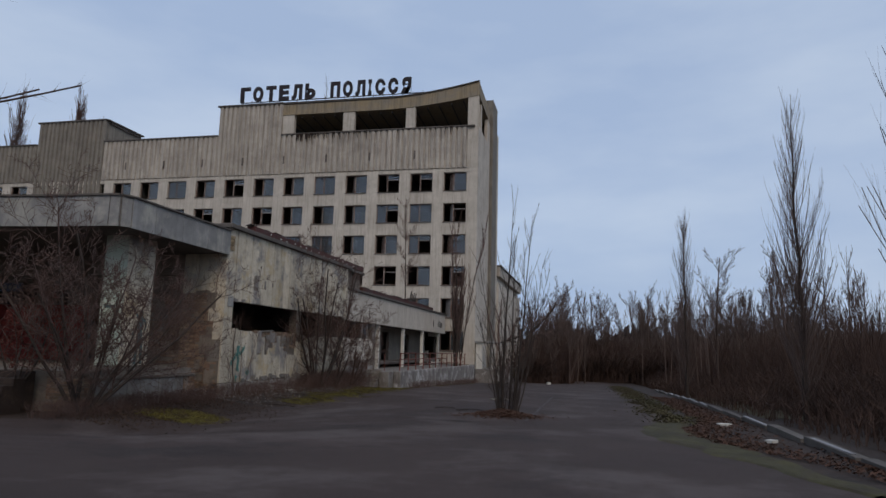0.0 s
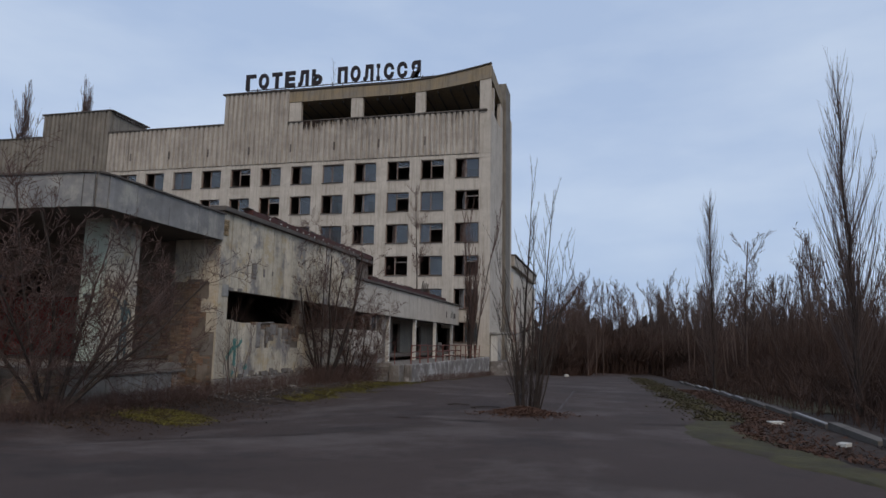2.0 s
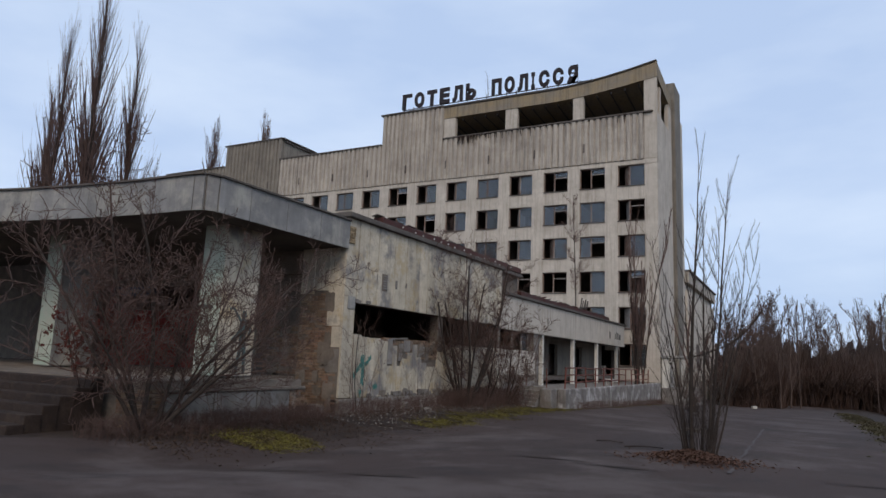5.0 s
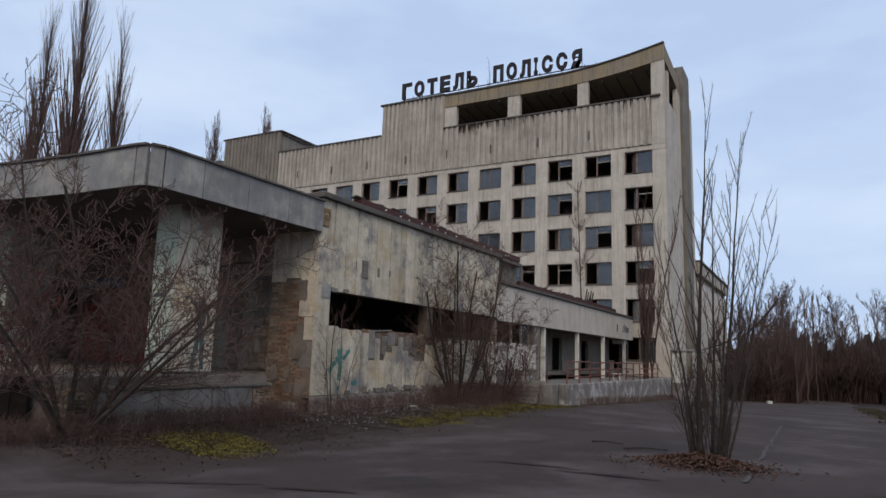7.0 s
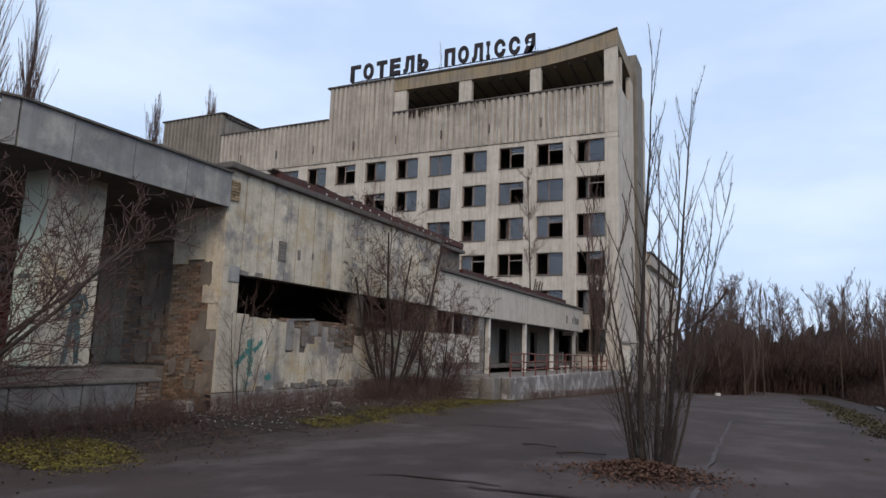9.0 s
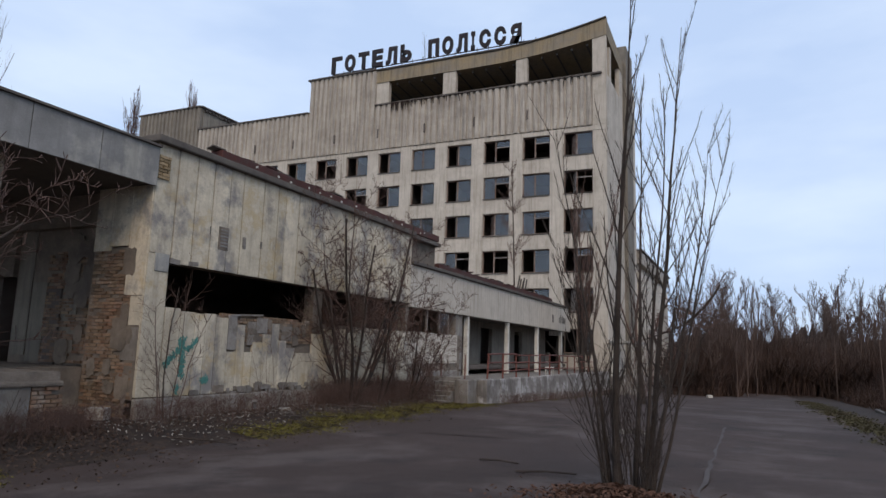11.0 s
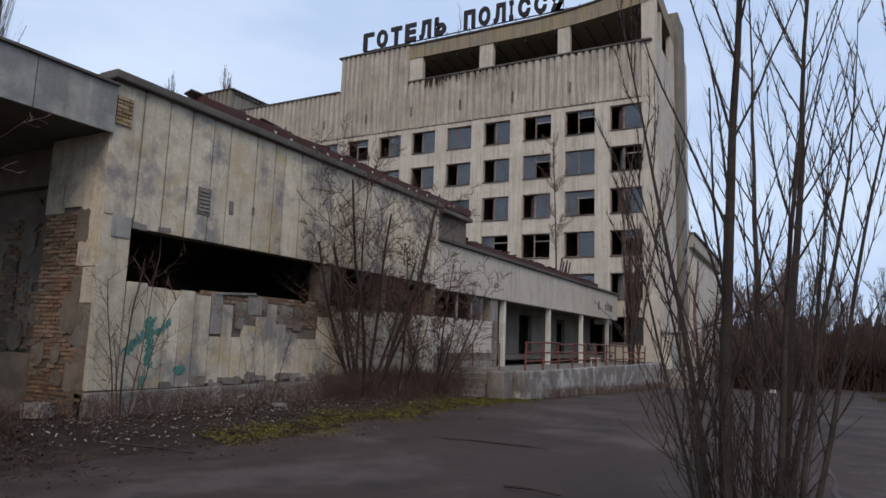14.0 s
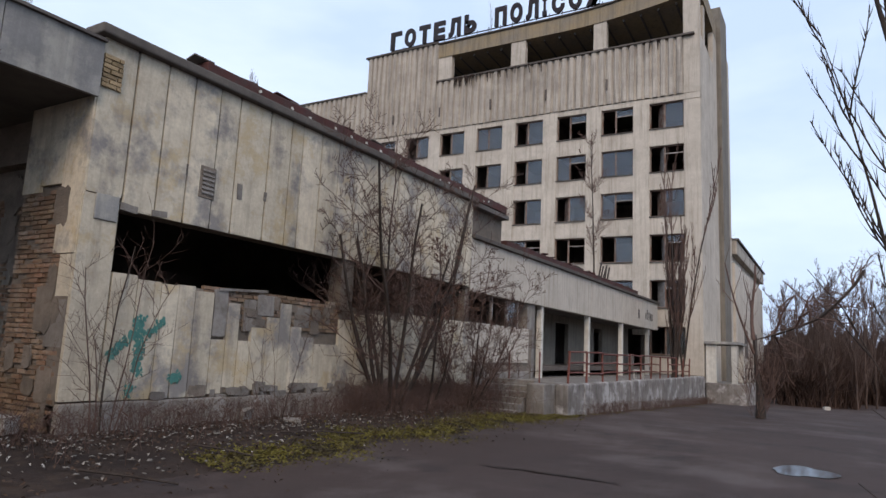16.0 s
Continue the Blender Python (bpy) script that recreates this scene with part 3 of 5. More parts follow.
    b.box(-1.75, -1.35, -3.916, -3.911, 3.1, 3.2)
    part("mark", b, INK, porch, "dark painted bar")
    return porch


porch = build_porch()


# ---------- tower ----------
TY, PITCH, STOREY, WIN_W, WIN_H = 38.0, 3.285, 2.99, 2.2, 1.8


def build_tower():
    tower = thing("hotel_tower", (-18, 44, -0.7), "abandoned concrete hotel tower with broken windows", "building")
    # pilasters between windows and spandrels under them
    cols = [-0.64 - PITCH * i for i in range(17)]
    tops = [18.79 - STOREY * j for j in range(6)]
    b = Build()
    b.box(1.56, 2.62, TY, TY + 0.4, -1, 19.2)
    part("corner_pier", b, TOWER, tower, "stained corner pier", bevel=0.04)
    for i, x in enumerate(cols):
        b = Build()
        x0 = x - (PITCH - WIN_W)
        b.box(x0, x, TY - 0.06, TY + 0.35, -1 if i > 6 else 3.3, 19.15)
        part("pilaster", b, TOWER, tower, bevel=0.02)
    for i, x in enumerate(cols):
        for j, zt in enumerate(tops):
            nxt = tops[j] - STOREY
            b = Build()
            b.box(x - 0.001, x + WIN_W + 0.001, TY - 0.02, TY + 0.35, nxt, zt - WIN_H)
            part("spandrel", b, TOWER, tower)
    b = Build()
    b.box(cols[-1] - 1.1, 2.62, TY - 0.03, TY + 0.35, 18.79, 19.16)
    part("lintel_band", b, TOWER, tower)
    b = Build()
    b.box(-1.3, 2.62, TY - 0.02, TY + 0.3, -1, 0.9).box(-56, -16, TY - 0.02, TY + 0.3, -1, 0.9)
    split("base_wall", b, STAIN, tower)
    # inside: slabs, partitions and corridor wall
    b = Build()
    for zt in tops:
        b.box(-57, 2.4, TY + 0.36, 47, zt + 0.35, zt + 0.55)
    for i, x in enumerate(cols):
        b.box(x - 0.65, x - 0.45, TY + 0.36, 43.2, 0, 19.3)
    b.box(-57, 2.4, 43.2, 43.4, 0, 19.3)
    split("inner_wall", b, DARK, tower, "inner walls and floors coloured dark as in shade, seen through windows")
    b = Build()
    b.box(2.3, 2.62, TY + 0.4, 45.2, -1, 23.3).box(2.3, 2.62, 39.4, 40.0, 23.3, 25.9).box(2.28, 2.62, 43.6, 45.2, 23.3, 26.2)
    b.box(-57, 2.62, 49.8, 50.1, -1, 23.2).box(2.2, 2.62, 48.2, 50, -1, 24)
    split("side_wall", b, TOWER, tower, "streaked side wall")
    b = Build()
    b.box(1.4, 2.95, 45.2, 48.4, -1, 28.6)
    part("stair_fin", b, STAIN, tower, "dark stained stair fin", bevel=0.05)
    b = Build()
    b.box(1.0, 2.8, 48.41, 50.6, -1, 26.2)
    part("stair_fin", b, TOWER, tower, bevel=0.05)

    # ribbed panels of the attic
    def ribbed(x0, x1, z0, z1, name="ribbed_panel", mat=CORR):
        n = max(2, round((x1 - x0) / 0.547))
        p = (x1 - x0) / n
        bb, low, high = Build(), [], []
        for i in range(n):
            a = x0 + i * p
            for u, dy in ((0.0, 0.16), (0.18, 0.16), (0.34, 0.0), (0.84, 0.0)):
                low.append((a + u * p, TY - 0.16 + dy, z0))
                high.append((a + u * p, TY - 0.16 + dy, z1))
        low.append((x1, TY, z0))
        high.append((x1, TY, z1))
        bb.sweep([low, high])
        bb.sweep([[(x0, TY + 0.3, z1), (x1, TY + 0.3, z1)], [(x0, TY - 0.01, z1 - 0.005), (x1, TY - 0.01, z1 - 0.005)]])
        bb.box(x0, x1, TY + 0.01, TY + 0.3, z0, z1)
        part(name, bb, mat, tower)

    edges = [1.55, -3.7, -8.2, -12.6, -17.6]
    for a, c in zip(edges[1:], edges):
        ribbed(a + 0.01, c, 19.2, 23.2)
    ribbed(-21.2, -17.61, 19.2, 26.55)
    ribbed(-24.77, -21.21, 19.2, 26.55)
    for a, c in ((-29.2, -24.78), (-33.6, -29.21), (-38.4, -33.61)):
        ribbed(a, c, 19.2, 23.42)
    ribbed(-47, -38.41, 8.0, 25.9, mat=STAIN)
    ribbed(-57, -47.01, 19.2, 23.4, mat=STAIN)
    b = Build()
    b.box(1.56, 2.62, TY, TY + 0.4, 19.2, 26.9)
    part("corner_pier", b, TOWER, tower, "stained corner pier", bevel=0.04)
    rng = random.Random(12)
    # slots are dark blocks on the face, coloured like shaded recesses
    for i in range(9):
        x0 = -40 + i * 4.55
        b = Build()
        b.box(x0, x0 + 0.13, TY - 0.19, TY - 0.1, 20.2, 21.0)
        part("slot", b, DARK, tower, "narrow drain slot shown by a shade-dark block")
    for a, c, z in ((-17.6, 2.3, 23.2), (-38.4, -24.77, 23.42), (-57, -47, 23.4), (-47.1, -38.3, 25.9)):
        b = Build()
        b.box(a, c, TY - 0.24, TY + 0.4, z + 0.002, z + 0.12)
        part("coping", b, COPING, tower)
    b = Build()
    b.box(-47, -38.4, 38.4, 43.6, 19, 25.88)
    part("roof_block", b, STAIN, tower, "stair head block on the roof")
    for i in range(11):
        b = Build()
        b.box(-38.39, -38.2, 38.5 + i * 0.46, 38.8 + i * 0.46, 25.6, 25.86)
        part("eave_bracket", b, COPING, tower)
    b = Build()
    b.box(-47.2, -38.1, 37.9, 43.8, 25.9, 26.02)
    part("coping", b, COPING, tower)
    b = Build()
    b.box(-57, 2.3, 38.4, 49.8, 22.7, 22.95).box(-24.7, -17.0, 38.4, 46, 26.2, 26.5)
    part("roof", b, SOFFIT, tower)
    # open roof loggia with rising roof
    for a, c in ((-17.6, -16.35), (-11.1, -9.9), (-4.6, -3.65)):
        b = Build()
        b.box(a, c, TY + 0.02, TY + 0.5, 23.3, 25.6)
        part("loggia_pier", b, TOWER, tower, bevel=0.03)
        b = Build()
        b.box(a + 0.2, c - 0.2, TY + 4.5, TY + 5, 23.3, 26)
        part("loggia_pier", b, STAIN, tower)
    # back wall coloured dark for the shade inside the loggia
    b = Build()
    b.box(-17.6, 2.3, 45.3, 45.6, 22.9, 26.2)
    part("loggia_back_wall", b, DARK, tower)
    low, high, low2, high2 = [], [], [], []
    for i in range(31):
        x = -17.6 + i * 20.25 / 30
        u = clamp01((x + 7) / 9.6)
        lo, hi = 25.35 + 0.95 * u ** 1.8, 26.5 + 1.15 * u ** 1.8
        low.append((x, TY - 0.05, lo))
        high.append((x, TY - 0.05, hi))
        low2.append((x, TY + 7.4, lo - 0.5))
        high2.append((x, TY + 7.4, hi - 0.6))
    b = Build()
    b.sweep([low2, low, high, high2])
    k = len(b.v)
    b.v += [low[-1], low2[-1], high2[-1], high[-1], low[0], high[0], high2[0], low2[0]]
    b.f += [(k, k + 1, k + 2, k + 3), (k + 4, k + 5, k + 6, k + 7)]
    part("loggia_roof", b, material("ochre_stained_edge", (0.36, 0.28, 0.17), (0.27, 0.24, 0.2), scale=0.5, streak=0.6, fine=10), tower, "curved roof rising towards its corner")
    b = Build()
    b.sweep([[(x, y - 0.12, z + 0.01) for x, y, z in high], [(x, y - 0.12, z + 0.12) for x, y, z in high], [(x, y + 0.5, z + 0.12) for x, y, z in high]])
    part("coping", b, COPING, tower, "dark curled roof edge")
    b = Build()
    b.box(-24.95, -17.6, TY - 0.25, TY + 0.4, 26.56, 26.7)
    part("coping", b, COPING, tower)
    # ceiling ribs in the colour darkened for shade
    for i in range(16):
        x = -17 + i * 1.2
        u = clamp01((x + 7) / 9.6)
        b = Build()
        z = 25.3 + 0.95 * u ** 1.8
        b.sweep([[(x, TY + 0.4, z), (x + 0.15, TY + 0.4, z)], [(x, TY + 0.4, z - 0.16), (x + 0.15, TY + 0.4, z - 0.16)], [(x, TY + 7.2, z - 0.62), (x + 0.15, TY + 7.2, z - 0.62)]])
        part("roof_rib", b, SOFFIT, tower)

    # dark moss and roots hanging from the loggia sill
    r = random.Random(44)
    rows = []
    for i in range(46):
        x = -15.9 + abs(r.gauss(0, 1.6)) if i < 34 else r.uniform(-16, 1)
        rows.append((x, TY - 0.25, 23.25, x + r.uniform(-0.12, 0.12), TY - 0.22, 23.2 - r.uniform(0.15, 0.85), 0.05, 0.02))
    part("hanging_moss", tubes("hanging_moss", rows, SOIL, 4), SOIL, tower, "dark moss hanging from the loggia sill")["kind"] = "stuff"

    # windows
    rng = random.Random(5)

    def window(x, z, seed):
        r = random.Random(seed)
        y = TY + 0.16
        f = Build()
        f.box(x, x + WIN_W, y, y + 0.1, z - 0.07, z).box(x, x + WIN_W, y, y + 0.1, z - WIN_H, z - WIN_H + 0.08)
        f.box(x, x + 0.07, y, y + 0.1, z - WIN_H + 0.08, z - 0.07).box(x + WIN_W - 0.07, x + WIN_W, y, y + 0.1, z - WIN_H + 0.08, z - 0.07)
        m = x + WIN_W * 0.42
        f.box(m, m + 0.09, y, y + 0.1, z - WIN_H + 0.08, z - 0.07)
        w = part("window", f, FRAME, tower, "weathered window with missing panes" )
        s = Build()
        s.box(x - 0.02, x + WIN_W + 0.02, TY - 0.1, TY + 0.16, z - WIN_H - 0.05, z - WIN_H + 0.01)
        part("sill", s, COPING, w)

        def pane(a, c, lo, hi):
            g = Build()
            g.box(a, c, y + 0.045, y + 0.055, lo, hi)
            part("pane", g, GLASS, w).visible_shadow = False

        k = r.random()
        if k < 0.3:
            t = z - WIN_H * 0.32
            g = Build()
            g.box(m + 0.09, x + WIN_W - 0.07, y + 0.01, y + 0.09, t, t + 0.07)
            part("transom", g, FRAMEW, w)
            if r.random() < 0.7:
                pane(m + 0.1, x + WIN_W - 0.07, t + 0.07, z - 0.07)
        else:
            pane(m + 0.1, x + WIN_W - 0.07, z - WIN_H + 0.08, z - 0.07)
        if r.random() < 0.3:
            pane(x + 0.07, m, z - WIN_H + 0.08, z - 0.07)
        elif r.random() < 0.7:
            g = Build()
            a = radians(r.uniform(45, 80))
            hx, hy = m, y + 0.1
            g.prism([(hx, hy), (hx - 0.06, hy), (hx - 0.06 - 0.8 * math.cos(a), hy + 0.8 * math.sin(a)), (hx - 0.8 * math.cos(a), hy + 0.8 * math.sin(a) + 0.05)], z - WIN_H + 0.1, z - 0.1)
            part("open_sash", g, FRAMEW if r.random() < 0.5 else FRAME, w, "casement sash standing open inwards")

    for i, x in enumerate(cols):
        for j, z in enumerate(tops):
            if 12 <= i <= 13 or (j == 5 and i > 0) or (j == 4 and i > 3) or (j == 3 and i > 7) or (j == 2 and i > 12):
                continue
            window(x, z, 100 * i + j)
    return tower


tower = build_tower()


def build_annex():
    annex = thing("hotel_annex", (0, 62, -1.2), "low streaked hotel block beyond the tower", "building")
    b = Build()
    b.box(-14, 3.0, 50.7, 73, -1.5, 9.6).box(-14, 2.7, 50.7, 73, 9.6, 10.3)
    part("wall", b, TOWER, annex, bevel=0.05)
    b = Build()
    b.box(-14, 3.15, 50.65, 73.2, 10.3, 11.4)
    part("parapet", b, CORR, annex, bevel=0.04)
    b = Build()
    b.box(-14, 3.3, 50.6, 73.4, 11.4, 11.55)
    part("coping", b, COPING, annex)
    # windows are flat slabs with the dim inside painted on
    for y0 in (56, 64):
        b = Build()
        b.box(3.0, 3.03, y0, y0 + 2.2, 2.2, 4.6)
        part("window", b, DARK, annex, "side window shown by a shade-dark slab")


build_annex()


def build_side_porch():
    sp = thing("side_porch", (3.8, 39.5, 0.2), "small flat-roofed white porch at the tower's foot", "porch")
    b = Build()
    b.box(2.63, 4.6, 38.1, 42.2, 2.85, 3.02)
    part("canopy", b, GREY, sp, bevel=0.02)
    for y0 in (38.25, 41.8):
        b = Build()
        b.box(4.15, 4.45, y0, y0 + 0.3, 0.5, 2.85)
        part("post", b, WHITE, sp, bevel=0.02)
    b = Build()
    b.box(2.7, 3.3, 38.3, 38.5, 0.5, 2.85)
    part("side_panel", b, WHITE, sp, "pale blue-white side panel")


build_side_porch()


def build_terrace():
    ter = thing("terrace", (1.5, 25, 0), "raised concrete terrace with a rubbed retaining wall", "terrace")
    b = Build()
    b.prism([(-2.0, 17.7), (-0.5, 14.8), (2.55, 14.8), (2.55, 38.0), (-2.0, 38.0)], -0.9, 0.84)
    part("deck", b, PLINTH, ter)
    y = 13.15
    for k, w in enumerate((1.5, 5.4, 5.4, 5.6, 5.5)):
        b = Build()
        b.box(2.5, 2.9, y, y + w - 0.03, -1.1, 0.9 - 0.01 * (k % 2))
        part("retaining_wall", b, PALE, ter, "retaining wall slab with worn whitewash", bevel=0.04)
        y += w
    b = Build()
    for q in ((0.7, 2.49, 13.16, 13.5, -0.2, 0.88), (2.92, 5.2, 36.8, 37.19, -1.2, 0.55), (4.9, 5.2, 37.2, 44, -1.2, 0.55)):
        b = Build()
        b.box(*q)
        part("retaining_wall", b, PALE, ter, bevel=0.04)
    b = Build()
    b.box(2.7, 4.95, 37.2, 44, -1.2, 0.5)
    part("deck", b, PLINTH, ter)
    for i in range(6):
        b = Build()
        b.box(0.5, 1.9, 11.6 + 0.28 * i, 11.9 + 0.28 * i, -0.2, 0.16 * (i + 1))
        part("step", b, PLINTH, ter, "worn concrete step", bevel=0.02)
    b = Build()
    b.box(1.95, 2.5, 12.3, 13.15, -0.2, 0.9)
    part("stair_cheek", b, PLINTH, ter, bevel=0.04)


build_terrace()


def build_railing():
    rail = thing("terrace_railing", (2.6, 23, 0.88), "rusty red metal railing on the terrace edge", "railing")
    rng = random.Random(6)
    for i in range(12):
        y = 13.9 + i * 1.75
        b = Build()
        b.bar((2.62, y, 0.86), (2.62 + rng.uniform(-0.04, 0.06), y + rng.uniform(-0.03, 0.03), 1.88), 0.04)
        part("post", b, RUSTRED, rail)
    for z in (1.2, 1.52, 1.86):
        for i in range(11):
            if rng.random() < 0.9:
                b = Build()
                b.bar((2.62, 13.9 + i * 1.75, z + rng.uniform(-0.03, 0.03)), (2.62, 15.65 + i * 1.75, z + rng.uniform(-0.04, 0.03)), 0.03)
                part("bar", b, RUSTRED, rail)
    for k in range(2):
        b = Build()
        b.bar((0.9 + k, 13.4, 0.86), (0.9 + k, 13.4, 1.8), 0.025)
        part("post", b, RUSTRED, rail)
    far = thing("porch_railing", (5, 40, 0.52), "dark metal railing by the side porch", "railing")
    for i in range(5):
        b = Build()
        b.bar((5.05, 37.2 + i * 1.6, 0.5), (5.05, 37.2 + i * 1.6, 1.5), 0.03)
        part("post", b, COPING, far)
    for z in (1.0, 1.48):
        b = Build()
        b.bar((5.05, 37.2, z), (5.05, 43.6, z), 0.025)
        part("bar", b, COPING, far)
    st = thing("stool", (1.9, 25.2, 0.84), "small pale stool frame standing on the terrace", "stool")
    b = Build()
    b.box(1.7, 2.1, 25.0, 25.4, 1.2, 1.25)
    part("seat", b, WHITE, st)
    for dx in (1.73, 2.07):
        for dy in (25.03, 25.37):
            b = Build()
            b.bar((dx, dy, 0.84), (dx, dy, 1.2), 0.025)
            part("leg", b, WHITE, st)


build_railing()


# ---------- roof sign ----------
def build_sign():
    sign = thing("rooftop_sign", (-13.5, 38.2, 26.7), "black rooftop lettering on a metal frame", "sign")
    words = (("\u0413\u041e\u0422\u0415\u041b\u042c", -22.65, -14.3), ("\u041f\u041e\u041b\u0406\u0421\u0421\u042f", -12.65, -4.2))
    for word, a, c in words:
        widths = [0.42 if ch == "\u0406" else 1.0 for ch in word]
        gap = 0.32
        unit = (c - a) / (sum(widths) + gap * (len(word) - 1))
        x = a
        for ch, w in zip(word, widths):
            cu = bpy.data.curves.new("letter", "FONT")
            cu.body, cu.size, cu.extrude, cu.offset = ch, 1.0, 0.07, 0.06
            tmp = new("letter", cu)
            bpy.context.view_layer.update()
            me = bpy.data.meshes.new_from_object(tmp.evaluated_get(bpy.context.evaluated_depsgraph_get()))
            bpy.data.objects.remove(tmp)
            co = np.array([v.co for v in me.vertices])
            lo, hi = co.min(0), co.max(0)
            hi = np.maximum(hi, lo + 1e-3)
            ww, hh = w * unit * (0.8 if ch == "\u0406" else 1), 1.62
            z0 = 27.05
            new_co = np.stack([x + (co[:, 0] - lo[0]) / (hi[0] - lo[0]) * ww, 38.15 - co[:, 2], z0 + (co[:, 1] - lo[1]) / (hi[1] - lo[1]) * hh], 1)
            me.vertices.foreach_set("co", new_co.ravel())
            me.materials.clear()
            me.materials.append(SIGN)
            me.update()
            ob = part("letter", me, SIGN, sign)
            x += (w + gap) * unit
    for z in (26.8, 27.02):
        b = Build()
        b.bar((-22.6, 38.25, z), (-1.9, 38.25, z), 0.05)
        part("rail", b, SIGN, sign)
    for i in range(20):
        b = Build()
        x = -22.4 + i * 1.02
        b.bar((x, 38.3, 26.6), (x, 38.25, 27.2), 0.035)
        part("post", b, SIGN, sign)
    return sign


build_sign()


# ---------- trees and shrubs ----------
def chain(segs):
    """Marks the rows of the main stem, which starts with the first row."""
    keep = np.zeros(len(segs), bool)
    end = None
    for i, q in enumerate(segs):
        if end is None or np.allclose(q[0:3], end, atol=1e-6) and q[6] >= last * 0.99:
            keep[i], end, last = True, q[3:6], q[7]
    return keep


def limb(name, rows, mat, sides=8):
    """One joined tapering tube along a stem."""
    b = Build()
    rings = []
    for i in range(len(rows) + 1):
        x, y, z = rows[0][0:3] if i == 0 else rows[i - 1][3:6]
        r = rows[0][6] if i == 0 else rows[i - 1][7]
        rings.append([(x + r * math.cos(2 * math.pi * k / sides), y + r * math.sin(2 * math.pi * k / sides), z) for k in range(sides)])
    for q in rings:
        b.v += q
    for i in range(len(rings) - 1):
        for k in range(sides):
            a, c = i * sides + k, i * sides + (k + 1) % sides
            b.f.append((a, c, c + sides, a + sides))
    return b.mesh(name, mat)


def tree(name, at, segs_fn, label, cat="tree", group="", thick=0.035, mat_b=BARK, mat_t=TWIG):
    """A thing with a trunk of thick limbs and a crown of twigs."""
    segs = np.array(segs_fn)
    segs[:, 6:] = np.maximum(segs[:, 6:], 0.0115 if name in ("terrace_tree", "roof_birch") else 0.02 if at[0] < -50 else 0.0055 if name == "shrub" else 0.0)
    t = thing(name, at, label, cat, group)
    single = cat in ("tree", "sapling") and name != "terrace_tree"
    big = chain(segs) if single else segs[:, 6] > thick
    big[0] = True
    part("trunk", limb("trunk", segs[big], mat_b) if single else tubes("trunk", segs[big], mat_b, 6), mat_b, t, smooth=True)
    if (~big).any():
        part("crown", tubes("crown", segs[~big], mat_t, 3), mat_t, t)
    return t


def poplar(rng, at, h, r=0.2, width=0.16, n=60, kids=8):
    """Narrow upright tree with steep limbs."""
    out = []
    p = Vector(at)
    base = []
    for i in range(14):
        q = Vector((at[0] + rng.uniform(-0.006, 0.006) * h, at[1] + rng.uniform(-0.006, 0.006) * h, at[2] + h * (i + 1) / 14))
        ra, rb = r * (1 - i / 14) + 0.008, r * (1 - (i + 1) / 14) + 0.008
        out.append((*p, *q, ra, rb))
        base.append((p, q, ra))
        p = q
    for k in range(n):
        f = rng.uniform(0.06, 0.97)
        i = min(13, int(f * 14))
        s, q, ra = base[i]
        at2 = s.lerp(q, f * 14 - i)
        a = rng.uniform(0, 6.283)
        w = width * (1.35 - f * 0.75)
        d = Vector((math.cos(a) * w * 2.2, math.sin(a) * w * 2.2, 1))
        L = h * (0.11 + 0.25 * (1 - f)) * rng.uniform(0.6, 1.15)
        grow(rng, at2, d, L, max(ra * 0.24, 0.01), 1, 2, 0.3, 0.75, kids, 4, 0.07, 0.4, 0.42, out, 0.1)
    return out


rng = random.Random(21)
# multi-stemmed clump growing out of the road
def clump_tree():
    base = Vector((10.5, -2.1, gz(10.5, -2.1)))
    t = thing("road_sapling_clump", base, "bare multi-stemmed sapling clump growing through the asphalt", "tree")
    stems = [(-0.14, -0.12, 0.05, -0.12, 6.3, 0.05), (-0.2, -0.02, -0.1, -0.04, 4.6, 0.03), (0.12, 0.2, 0.1, 0.22, 6.2, 0.042), (0.16, 0.25, 0.18, 0.2, 4.8, 0.03),
             (0.24, 0.1, 0.24, 0.02, 4.3, 0.024), (0.02, 0.2, 0.02, 0.1, 5.4, 0.034), (-0.24, -0.1, -0.2, 0.05, 3.2, 0.02), (0.1, 0.0, 0.12, -0.05, 4.9, 0.03), (0.22, 0.05, 0.12, 0.1, 3.6, 0.022), (-0.2, -0.1, -0.13, -0.2, 3.0, 0.02)]
    twigs = []
    for dx, dy, ax, ay, h, r in stems:
        out = np.array(grow(rng, base + Vector((dx, dy, -0.08)), (ax, ay, 1), h, r, 0, 2, 0.45, 0.36, 22, 12, 0.05, 0.3, 0.24, None, 0.22))
        big = chain(out)
        n = int(big.sum())
        k = np.arange(n)
        out[big, 6], out[big, 7] = r * (1 - 0.9 * k / n) ** 1.15, r * (1 - 0.9 * (k + 1) / n) ** 1.15
        out[~big, 6:] = np.minimum(out[~big, 6:], 0.011)
        part("stem", limb("stem", out[big], BARK), BARK, t, smooth=True)
        twigs.append(out[~big])
    out = []
    for i in range(46):
        a = rng.uniform(0, 6.283)
        rr = rng.uniform(0.03, 0.28)
        grow(rng, base + Vector((rr * math.cos(a), rr * math.sin(a), -0.03)), (math.cos(a) * 0.08, math.sin(a) * 0.08, 1), rng.uniform(0.6, 1.9), rng.uniform(0.004, 0.009), 1, 2, 0.5, 0.25, 8, 4, 0.2, 0.55, 0.38, out)
    twigs.append(np.array(out))
    part("crown", tubes("crown", np.concatenate(twigs), BARK, 4), BARK, t)


clump_tree()


